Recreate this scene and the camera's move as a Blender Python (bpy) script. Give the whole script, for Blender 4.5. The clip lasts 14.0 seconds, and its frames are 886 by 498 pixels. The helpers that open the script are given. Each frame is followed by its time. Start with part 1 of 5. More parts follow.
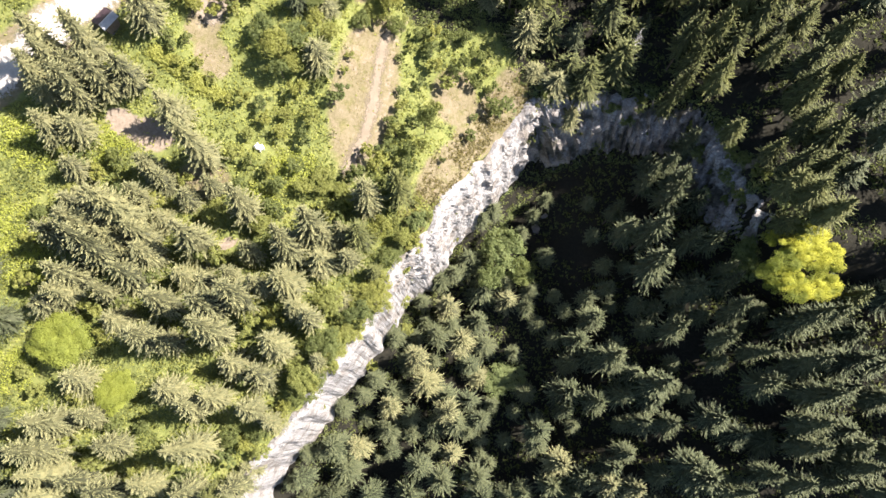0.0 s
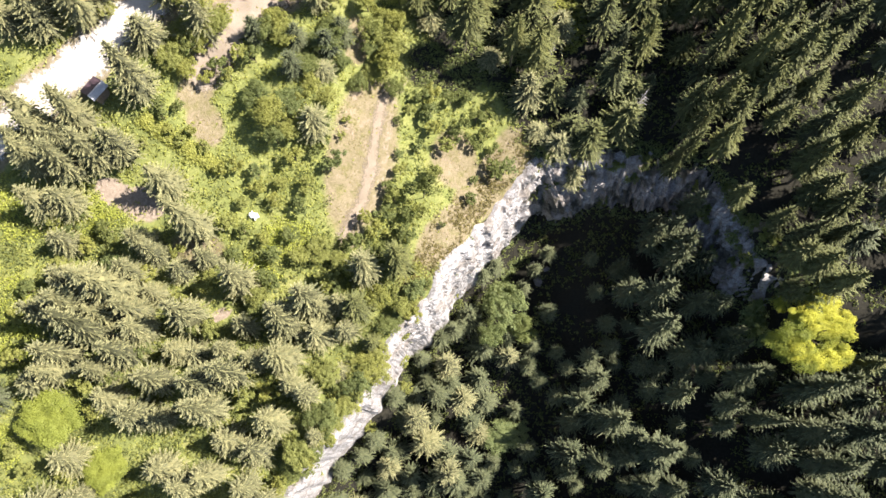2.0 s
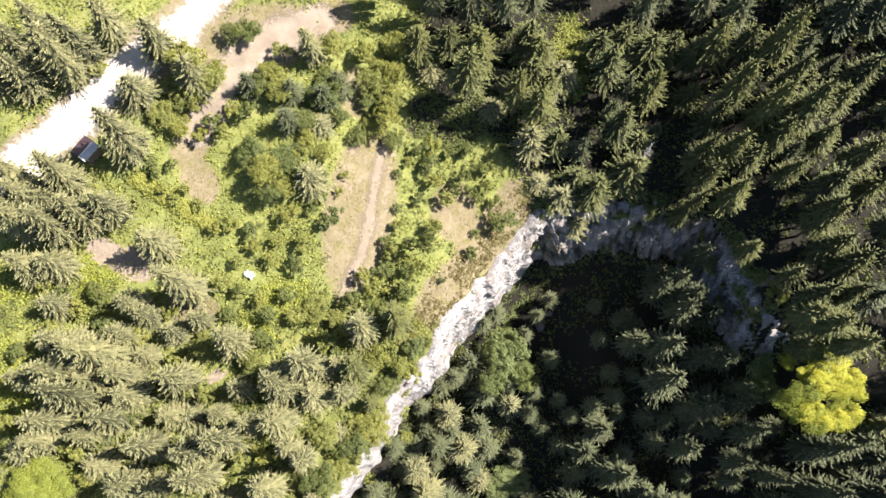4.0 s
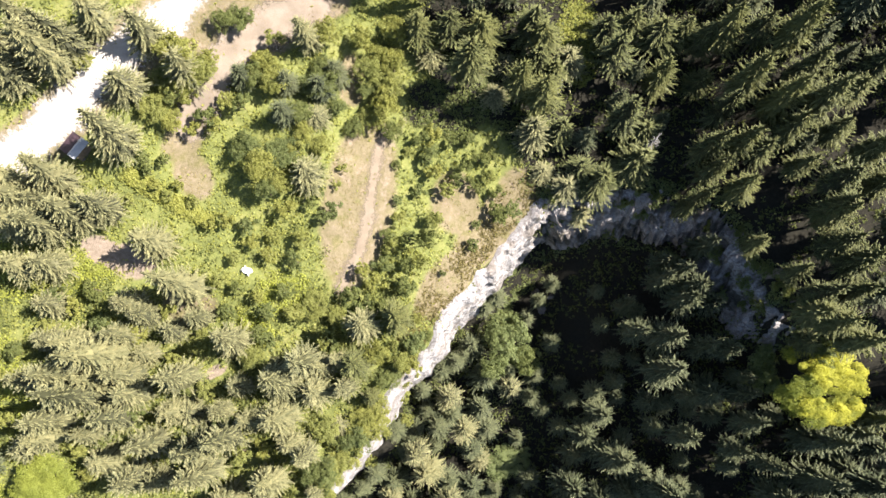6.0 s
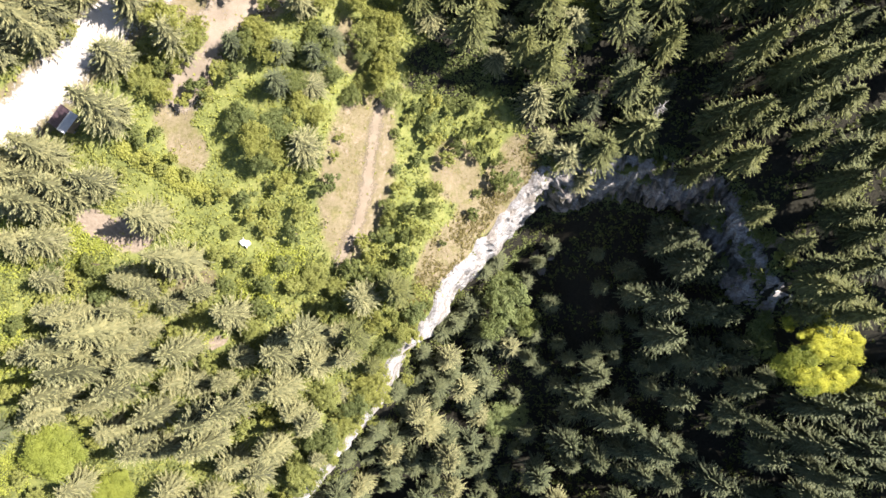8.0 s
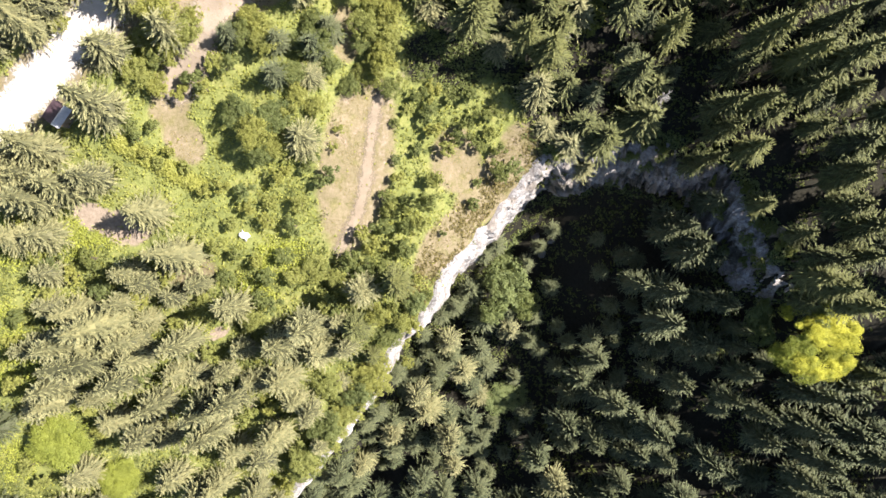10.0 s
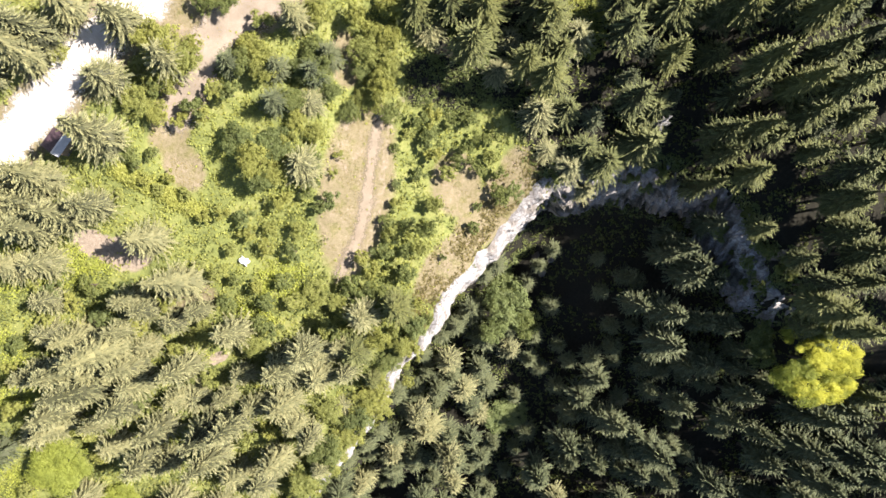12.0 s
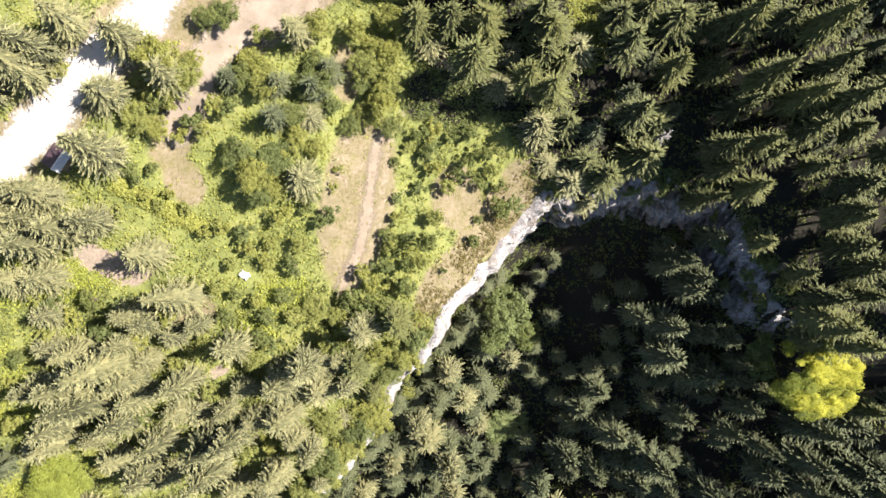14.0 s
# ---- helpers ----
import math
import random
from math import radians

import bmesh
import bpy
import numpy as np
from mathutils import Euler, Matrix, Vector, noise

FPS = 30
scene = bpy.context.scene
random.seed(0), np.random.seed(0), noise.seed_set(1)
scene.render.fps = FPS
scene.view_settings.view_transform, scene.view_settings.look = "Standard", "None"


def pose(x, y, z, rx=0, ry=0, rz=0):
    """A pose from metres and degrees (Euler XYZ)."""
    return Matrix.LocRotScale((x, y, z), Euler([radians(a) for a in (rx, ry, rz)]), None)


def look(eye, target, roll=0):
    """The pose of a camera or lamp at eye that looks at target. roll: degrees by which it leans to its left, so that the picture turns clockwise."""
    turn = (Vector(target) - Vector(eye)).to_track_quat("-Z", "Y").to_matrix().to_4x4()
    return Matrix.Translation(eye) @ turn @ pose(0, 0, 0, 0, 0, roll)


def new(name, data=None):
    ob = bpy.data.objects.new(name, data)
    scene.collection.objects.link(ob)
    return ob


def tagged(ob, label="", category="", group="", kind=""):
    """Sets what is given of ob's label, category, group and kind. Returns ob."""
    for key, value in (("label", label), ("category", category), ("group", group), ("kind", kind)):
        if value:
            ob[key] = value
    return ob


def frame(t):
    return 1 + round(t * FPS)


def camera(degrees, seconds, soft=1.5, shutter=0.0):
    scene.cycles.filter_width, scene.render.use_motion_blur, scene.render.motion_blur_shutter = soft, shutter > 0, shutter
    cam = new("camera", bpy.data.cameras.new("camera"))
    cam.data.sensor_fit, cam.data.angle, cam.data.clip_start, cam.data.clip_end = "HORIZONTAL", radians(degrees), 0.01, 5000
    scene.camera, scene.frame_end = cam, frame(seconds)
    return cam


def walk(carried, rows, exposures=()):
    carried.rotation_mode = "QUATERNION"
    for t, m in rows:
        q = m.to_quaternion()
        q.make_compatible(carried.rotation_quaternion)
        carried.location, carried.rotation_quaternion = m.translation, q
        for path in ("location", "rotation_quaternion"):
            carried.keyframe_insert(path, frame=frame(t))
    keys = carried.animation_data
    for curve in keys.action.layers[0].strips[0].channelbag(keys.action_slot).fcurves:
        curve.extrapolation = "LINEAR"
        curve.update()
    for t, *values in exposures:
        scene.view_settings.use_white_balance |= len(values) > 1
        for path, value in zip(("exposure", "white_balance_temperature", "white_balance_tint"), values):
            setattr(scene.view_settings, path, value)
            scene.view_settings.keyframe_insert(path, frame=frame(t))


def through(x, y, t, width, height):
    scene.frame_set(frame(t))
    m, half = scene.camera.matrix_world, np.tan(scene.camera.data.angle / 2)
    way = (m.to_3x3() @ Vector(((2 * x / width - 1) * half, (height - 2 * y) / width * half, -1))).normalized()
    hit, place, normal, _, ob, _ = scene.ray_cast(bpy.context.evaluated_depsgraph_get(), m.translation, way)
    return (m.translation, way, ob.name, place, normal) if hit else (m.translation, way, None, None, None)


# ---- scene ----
cam = camera(65.6, 14.0, 1.55)
EXPOSURE = 1.97
METRES, EYE, TILT, LEAN, TURN = 47.0, 110.0, -74.5, 0.0, 0.0
ROWS = [
    (0.0, 0.0, 0.0, 0.0, -0.0, 0.0, 0.0),
    (0.5, 0.0007, 0.0161, 0.057, 0.0, 0.01, 0.05),
    (1.0, 0.0019, 0.0335, 0.1202, 0.01, 0.06, 0.09),
    (1.5, 0.0026, 0.0481, 0.1745, 0.03, 0.06, 0.11),
    (2.0, 0.0034, 0.0646, 0.2341, 0.06, 0.03, 0.12),
    (2.5, 0.0044, 0.0778, 0.2866, 0.08, -0.04, 0.12),
    (3.0, 0.0061, 0.0932, 0.3419, 0.11, -0.07, 0.15),
    (3.5, 0.0064, 0.1059, 0.3881, 0.12, -0.09, 0.17),
    (3.7, 0.0066, 0.111, 0.4065, 0.13, -0.12, 0.17),
    (4.4, 0.0076, 0.129, 0.4701, 0.17, -0.25, 0.18),
    (4.8, 0.0082, 0.1392, 0.5054, 0.19, -0.95, 0.18),
    (5.3, 0.0086, 0.1517, 0.548, 0.22, -2.4, 0.18),
    (5.8, 0.0086, 0.1638, 0.5882, 0.23, -4.1, 0.17),
    (6.0, 0.0084, 0.1685, 0.6036, 0.23, -4.95, 0.17),
    (6.5, 0.0073, 0.1798, 0.6398, 0.21, -6.97, 0.17),
    (7.0, 0.0063, 0.191, 0.6767, 0.18, -10.02, 0.17),
    (7.5, 0.0025, 0.2014, 0.7051, 0.08, -10.46, 0.22),
    (8.0, 0.0049, 0.2098, 0.7393, 0.14, -10.94, 0.19),
    (8.2, 0.0053, 0.2131, 0.7519, 0.15, -11.75, 0.18),
    (8.6, 0.0054, 0.2197, 0.7756, 0.15, -13.2, 0.18),
    (9.0, 0.0049, 0.2261, 0.7973, 0.14, -14.15, 0.19),
    (9.5, 0.0036, 0.2338, 0.822, 0.1, -14.47, 0.2),
    (10.5, 0.0016, 0.2478, 0.8658, 0.05, -14.48, 0.24),
    (11.0, 0.002, 0.2539, 0.8858, 0.06, -14.47, 0.25),
    (11.5, 0.0021, 0.2591, 0.904, 0.06, -14.46, 0.26),
    (12.0, 0.0016, 0.2635, 0.92, 0.05, -14.45, 0.26),
    (12.5, 0.002, 0.2676, 0.9334, 0.07, -14.43, 0.26),
    (13.0, 0.0019, 0.2708, 0.9447, 0.08, -14.42, 0.26),
    (13.5, 0.0018, 0.2731, 0.9537, 0.08, -14.41, 0.26),
    (14.0, 0.0018, 0.2751, 0.9604, 0.08, -14.39, 0.27),
]
walk(cam, [(t, pose(0, 0, EYE, TILT, LEAN, TURN) @ pose(METRES * x, METRES * y, METRES * z, 90 + pitch, roll, yaw)) for t, x, y, z, yaw, pitch, roll in ROWS],
     exposures=[(0.0, EXPOSURE + 0.05), (2.0, EXPOSURE), (6.0, EXPOSURE - 0.05), (14.0, EXPOSURE - 0.05)])

# ---- light: a high morning sun from the right, open sky ----
SUN_AZIMUTH, SUN_ELEVATION = 11.0, 48.0  # degrees from +x towards +y, and up
world = bpy.data.worlds.new("sky")
scene.world = world
world.use_nodes = True
sky = world.node_tree.nodes.new("ShaderNodeTexSky")
sky.sky_type = "NISHITA"
sky.sun_disc = False
sky.sun_elevation = radians(SUN_ELEVATION)
sky.sun_rotation = radians(90 - SUN_AZIMUTH)
background = world.node_tree.nodes["Background"]
background.inputs["Strength"].default_value = 0.057
world.node_tree.links.new(sky.outputs["Color"], background.inputs["Color"])
sun = new("sun", bpy.data.lights.new("sun", "SUN"))
sun.data.energy, sun.data.angle, sun.data.color = 5.0, radians(0.5), (1.0, 0.908, 0.825)
sun.matrix_world = look((math.cos(radians(SUN_AZIMUTH)) * 300, math.sin(radians(SUN_AZIMUTH)) * 300, 300 * math.tan(radians(SUN_ELEVATION))), (0, 0, 0))


# ---- materials ----
class Nodes:
    """Short forms for building a node material."""

    def __init__(self, name):
        self.mat = bpy.data.materials.new(name)
        self.mat.use_nodes = True
        self.tree = self.mat.node_tree
        self.tree.nodes.clear()
        self.out = self.add("ShaderNodeOutputMaterial")

    def add(self, kind, **values):
        node = self.tree.nodes.new(kind)
        for key, value in values.items():
            node.inputs[key.replace("_", " ")].default_value = value
        return node

    def link(self, a, b):
        self.tree.links.new(a, b)

    def noise(self, scale, detail=4.0, rough=0.6, coords=None):
        node = self.add("ShaderNodeTexNoise", Scale=scale, Detail=detail, Roughness=rough)
        self.link(coords or self.coords(), node.inputs["Vector"])
        return node.outputs["Fac"]

    def coords(self):
        return self.add("ShaderNodeNewGeometry").outputs["Position"]

    def ramp(self, fac, stops):
        node = self.tree.nodes.new("ShaderNodeValToRGB")
        while len(node.color_ramp.elements) < len(stops):
            node.color_ramp.elements.new(0.5)
        for e, (at, colour) in zip(node.color_ramp.elements, stops):
            e.position, e.color = at, (*colour, 1) if len(colour) == 3 else colour
        self.link(fac, node.inputs["Fac"])
        return node.outputs["Color"]

    def mix(self, fac, a, b, how="MIX"):
        node = self.tree.nodes.new("ShaderNodeMixRGB")
        node.blend_type = how
        for socket, value in zip(node.inputs, (fac, a, b)):
            if isinstance(value, (int, float)):
                socket.default_value = value
            elif isinstance(value, tuple):
                socket.default_value = (*value, 1)
            else:
                self.link(value, socket)
        return node.outputs["Color"]

    def math(self, how, a, b=0.0):
        node = self.tree.nodes.new("ShaderNodeMath")
        node.operation = how
        for socket, value in zip(node.inputs, (a, b)):
            if isinstance(value, (int, float)):
                socket.default_value = value
            else:
                self.link(value, socket)
        return node.outputs["Value"]

    def attribute(self, name):
        node = self.tree.nodes.new("ShaderNodeAttribute")
        node.attribute_name = name
        return node.outputs["Fac"]

    def random(self):
        return self.add("ShaderNodeObjectInfo").outputs["Random"]

    def island(self):
        return self.add("ShaderNodeNewGeometry").outputs["Random Per Island"]

    def surface(self, colour, rough=0.9, bump=None, depth=0.05, metal=0.0, gloss=0.2):
        node = self.add("ShaderNodeBsdfPrincipled", Roughness=rough, Metallic=metal)
        node.inputs["Specular IOR Level"].default_value = gloss
        if isinstance(colour, tuple):
            node.inputs["Base Color"].default_value = (*colour, 1)
        else:
            self.link(colour, node.inputs["Base Color"])
        if bump is not None:
            b = self.add("ShaderNodeBump", Strength=0.9, Distance=depth)
            self.link(bump, b.inputs["Height"])
            self.link(b.outputs["Normal"], node.inputs["Normal"])
        self.link(node.outputs["BSDF"], self.out.inputs["Surface"])
        return self.mat

    def leaf(self, colour, through=0.35, rough=0.55):
        face = self.add("ShaderNodeBsdfPrincipled", Roughness=rough)
        face.inputs["Specular IOR Level"].default_value = 0.18
        back = self.add("ShaderNodeBsdfTranslucent")
        self.link(colour, face.inputs["Base Color"])
        self.link(self.mix(1.0, colour, (1.0, 1.0, 0.55), "MULTIPLY"), back.inputs["Color"])
        both = self.add("ShaderNodeMixShader", Fac=through)
        self.link(face.outputs["BSDF"], both.inputs[1])
        self.link(back.outputs["BSDF"], both.inputs[2])
        self.link(both.outputs["Shader"], self.out.inputs["Surface"])
        return self.mat


def needle_material(name, shaded_inner, mid, tip, warm):
    n = Nodes(name)
    # Inner needles are older, and crown shade is painted in; tips are pale new growth.
    base = n.ramp(n.attribute("tip"), [(0.0, shaded_inner), (0.55, mid), (1.0, tip)])
    base = n.mix(n.math("MULTIPLY", n.random(), 0.55), base, warm)
    base = n.mix(1.0, base, n.ramp(n.attribute("branch"), [(0.0, (0.62, 0.64, 0.62)), (1.0, (1.12, 1.08, 1.0))]), "MULTIPLY")
    base = n.mix(0.25, base, n.ramp(n.island(), [(0.0, (0.45, 0.45, 0.45)), (1.0, (1.0, 1.0, 1.0))]), "MULTIPLY")
    return n.leaf(base, 0.1, 0.6)


def leaf_material(name, dark, light, third, through=0.4):
    n = Nodes(name)
    base = n.ramp(n.island(), [(0.0, dark), (0.14, light), (0.88, light), (1.0, third)])
    base = n.mix(n.math("MULTIPLY", n.random(), 0.5), base, n.mix(1.0, base, (1.14, 1.03, 0.72), "MULTIPLY"))
    base = n.mix(0.5, base, n.ramp(n.noise(0.5, 3.0), [(0.3, (0.6, 0.62, 0.6)), (0.7, (1.1, 1.05, 0.9))]), "MULTIPLY")
    return n.leaf(base, through)


def turning_leaf_material(name):
    """Green leaves that have turned yellow on one side of the crown."""
    n = Nodes(name)
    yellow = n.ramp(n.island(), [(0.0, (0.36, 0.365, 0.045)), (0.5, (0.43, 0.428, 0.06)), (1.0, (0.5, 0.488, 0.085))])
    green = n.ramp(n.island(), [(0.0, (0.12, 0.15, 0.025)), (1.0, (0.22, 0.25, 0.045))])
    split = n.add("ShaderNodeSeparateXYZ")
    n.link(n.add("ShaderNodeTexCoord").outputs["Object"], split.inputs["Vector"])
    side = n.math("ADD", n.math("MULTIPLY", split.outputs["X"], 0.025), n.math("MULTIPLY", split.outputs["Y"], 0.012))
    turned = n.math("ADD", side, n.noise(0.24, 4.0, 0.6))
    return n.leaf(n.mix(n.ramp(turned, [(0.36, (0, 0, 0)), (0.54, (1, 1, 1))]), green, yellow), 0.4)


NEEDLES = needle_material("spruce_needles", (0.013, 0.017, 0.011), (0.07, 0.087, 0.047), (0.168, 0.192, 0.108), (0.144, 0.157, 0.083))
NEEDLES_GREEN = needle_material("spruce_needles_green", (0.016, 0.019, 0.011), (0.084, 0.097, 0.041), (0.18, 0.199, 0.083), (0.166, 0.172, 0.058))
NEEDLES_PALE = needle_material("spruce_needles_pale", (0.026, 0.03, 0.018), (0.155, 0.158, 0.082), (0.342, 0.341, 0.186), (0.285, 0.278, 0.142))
LEAVES = leaf_material("green_leaves", (0.06, 0.082, 0.03), (0.132, 0.16, 0.06), (0.19, 0.21, 0.084))
LEAVES_LIGHT = leaf_material("light_green_leaves", (0.172, 0.197, 0.052), (0.272, 0.295, 0.085), (0.335, 0.345, 0.118))
LEAVES_MID = leaf_material("mid_green_leaves", (0.13, 0.15, 0.045), (0.225, 0.246, 0.079), (0.28, 0.293, 0.104))
LEAVES_BLUE = leaf_material("cool_green_leaves", (0.09, 0.12, 0.05), (0.175, 0.215, 0.092), (0.23, 0.265, 0.115))
LEAVES_LIME = leaf_material("lime_green_leaves", (0.165, 0.195, 0.036), (0.21, 0.243, 0.05), (0.25, 0.28, 0.068), 0.34)
LEAVES_YELLOW = turning_leaf_material("turning_yellow_leaves")
FERNS = leaf_material("lime_green_bracken", (0.25, 0.28, 0.05), (0.315, 0.35, 0.075), (0.36, 0.39, 0.1), 0.4)
GRASS = leaf_material("dry_grass", (0.12, 0.1, 0.045), (0.19, 0.16, 0.075), (0.25, 0.21, 0.115), 0.25)
GRASS_GREEN = leaf_material("green_grass", (0.13, 0.155, 0.04), (0.235, 0.26, 0.07), (0.31, 0.315, 0.105), 0.3)


def bark_material(name, dark, light):
    n = Nodes(name)
    grain = n.noise(6.0, 6.0, 0.7)
    return n.surface(n.ramp(grain, [(0.3, dark), (0.75, light)]), 0.95, grain, 0.05)


BARK = bark_material("bark", (0.045, 0.035, 0.025), (0.16, 0.13, 0.1))
BARK_DEAD = bark_material("bleached_dead_wood", (0.16, 0.15, 0.145), (0.36, 0.345, 0.335))


def ground_material():
    n = Nodes("ground_soil_and_grass")
    fine, broad = n.noise(2.2, 8.0, 0.7), n.noise(0.22, 5.0, 0.6)
    green = n.ramp(n.mix(0.5, fine, broad), [(0.32, (0.06, 0.07, 0.024)), (0.5, (0.135, 0.152, 0.045)), (0.68, (0.215, 0.212, 0.078))])
    # Dark humus, taken near black so that tree shade is in its colour.
    shaded_litter = n.ramp(fine, [(0.3, (0.008, 0.008, 0.006)), (0.55, (0.018, 0.017, 0.012)), (0.8, (0.035, 0.032, 0.022))])
    tan = n.ramp(n.mix(0.45, fine, broad), [(0.3, (0.086, 0.075, 0.036)), (0.45, (0.14, 0.118, 0.068)), (0.6, (0.18, 0.151, 0.096)), (0.75, (0.245, 0.207, 0.148))])
    patch = n.noise(0.55, 6.0, 0.68)
    tan = n.mix(n.ramp(patch, [(0.36, (0.75, 0.75, 0.75)), (0.48, (0, 0, 0))]), tan, n.ramp(fine, [(0.3, (0.075, 0.075, 0.028)), (0.7, (0.17, 0.15, 0.06))]))
    tan = n.mix(n.ramp(patch, [(0.56, (0, 0, 0)), (0.68, (0.7, 0.7, 0.7))]), tan, n.ramp(fine, [(0.3, (0.15, 0.115, 0.085)), (0.7, (0.25, 0.2, 0.155))]))
    bare = n.ramp(fine, [(0.3, (0.145, 0.115, 0.088)), (0.7, (0.28, 0.23, 0.18))])

    def cut(name, soft=0.25):
        edge = n.math("ADD", n.attribute(name), n.math("MULTIPLY", n.math("SUBTRACT", n.noise(0.9, 6.0, 0.7), 0.5), 0.9))
        node = n.tree.nodes.new("ShaderNodeMapRange")
        node.inputs["From Min"].default_value, node.inputs["From Max"].default_value = 0.5 - soft, 0.5 + soft
        n.link(edge, node.inputs["Value"])
        return node.outputs["Result"]

    colour = n.mix(cut("forest"), green, shaded_litter)
    colour = n.mix(cut("dry"), colour, tan)
    colour = n.mix(cut("bare", 0.15), colour, bare)
    return n.surface(colour, 0.95, n.noise(5.0, 8.0, 0.75), 0.12)


def rock_material():
    n = Nodes("pale_limestone")
    where = n.coords()
    stretch = n.add("ShaderNodeMapping")
    stretch.inputs["Scale"].default_value = (1.0, 1.0, 0.25)
    n.link(where, stretch.inputs["Vector"])
    streaks = n.noise(0.9, 6.0, 0.65, stretch.outputs["Vector"])
    fine, broad = n.noise(2.6, 9.0, 0.72), n.noise(0.3, 4.0)
    base = n.ramp(fine, [(0.28, (0.15, 0.142, 0.14)), (0.47, (0.275, 0.267, 0.267)), (0.69, (0.385, 0.377, 0.379))])
    base = n.mix(n.ramp(streaks, [(0.52, (0, 0, 0)), (0.74, (0.4, 0.4, 0.4))]), base, (0.19, 0.165, 0.145))
    base = n.mix(n.ramp(broad, [(0.5, (0, 0, 0)), (0.62, (0.6, 0.6, 0.6))]), base, (0.13, 0.105, 0.08))
    # Past the corner: brown rock and dark patches, with shade put into the colour.
    worn = n.math("ADD", n.attribute("weathered_shaded"), n.math("MULTIPLY", n.math("SUBTRACT", streaks, 0.5), 2.2))
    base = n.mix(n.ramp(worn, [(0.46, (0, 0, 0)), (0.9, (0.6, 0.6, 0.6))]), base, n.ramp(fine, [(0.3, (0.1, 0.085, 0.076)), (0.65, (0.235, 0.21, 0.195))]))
    patch = n.math("MULTIPLY", n.attribute("weathered_shaded"), n.noise(0.17, 5.0, 0.62))
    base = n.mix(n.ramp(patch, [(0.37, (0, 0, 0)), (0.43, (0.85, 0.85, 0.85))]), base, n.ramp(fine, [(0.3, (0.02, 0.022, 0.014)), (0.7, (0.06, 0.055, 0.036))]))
    crack = n.add("ShaderNodeTexVoronoi", Scale=0.9)
    crack.feature = "DISTANCE_TO_EDGE"
    n.link(where, crack.inputs["Vector"])
    base = n.mix(n.ramp(crack.outputs["Distance"], [(0.0, (0.8, 0.8, 0.8)), (0.05, (0, 0, 0))]), base, (0.09, 0.08, 0.07))
    return n.surface(base, 0.9, fine, 0.14)


def gravel_material(name, dark, light, pale, frayed=0.0):
    n = Nodes(name)
    fine, broad = n.noise(9.0, 6.0, 0.75), n.noise(0.35, 5.0, 0.65)
    colour = n.ramp(n.mix(0.6, fine, broad), [(0.3, dark), (0.5, light), (0.66, pale)])
    mat = n.surface(colour, 0.95, fine, 0.05)
    if frayed:  # the gravel thins out into the soil along its edges
        cover = n.math("ADD", n.math("MULTIPLY", n.attribute("middle"), frayed), n.math("MULTIPLY", n.math("SUBTRACT", n.noise(1.6, 7.0, 0.75), 0.5), 2.4))
        step = n.tree.nodes.new("ShaderNodeMapRange")
        step.inputs["From Min"].default_value, step.inputs["From Max"].default_value = 0.3, 0.45 + 0.65 / frayed
        n.link(cover, step.inputs["Value"])
        both, bsdf = n.add("ShaderNodeMixShader"), n.out.inputs["Surface"].links[0].from_socket
        n.link(step.outputs["Result"], both.inputs["Fac"])
        n.link(n.add("ShaderNodeBsdfTransparent").outputs["BSDF"], both.inputs[1])
        n.link(bsdf, both.inputs[2])
        n.link(both.outputs["Shader"], n.out.inputs["Surface"])
    return mat


GROUND = ground_material()
ROCK = rock_material()
GRAVEL = gravel_material("crushed_limestone_gravel", (0.28, 0.25, 0.22), (0.39, 0.362, 0.33), (0.48, 0.452, 0.42), 1.7)
TRACK = gravel_material("pale_earth_track", (0.14, 0.113, 0.08), (0.182, 0.149, 0.112), (0.225, 0.188, 0.15), 1.3)
DIRT = gravel_material("pale_pinkish_dirt", (0.14, 0.114, 0.086), (0.195, 0.162, 0.127), (0.255, 0.217, 0.178), 1.8)
STONE = gravel_material("loose_limestone", (0.06, 0.057, 0.054), (0.13, 0.123, 0.12), (0.2, 0.193, 0.19))
SCRUB = leaf_material("brown_olive_scrub", (0.07, 0.06, 0.03), (0.13, 0.115, 0.05), (0.18, 0.16, 0.07), 0.25)


# ---- the lie of the land ----
# rim of the cliff, from the lower valley up to the corner and along the amphitheatre
RIM = [(-75, -62), (-45, -24), (-28.2, -0.8), (-20.8, 8.3), (-13.8, 17.6), (-4.6, 31.2), (4.5, 44.5), (11.5, 53), (17, 58.5),
       (24, 61.5), (33, 61.5), (41, 59.5), (47, 56), (51.5, 48), (55, 41), (63, 35), (80, 29), (120, 20), (400, -20)]


def smooth(a, b, v):
    s = np.clip((v - a) / (b - a), 0, 1)
    return s * s * (3 - 2 * s)


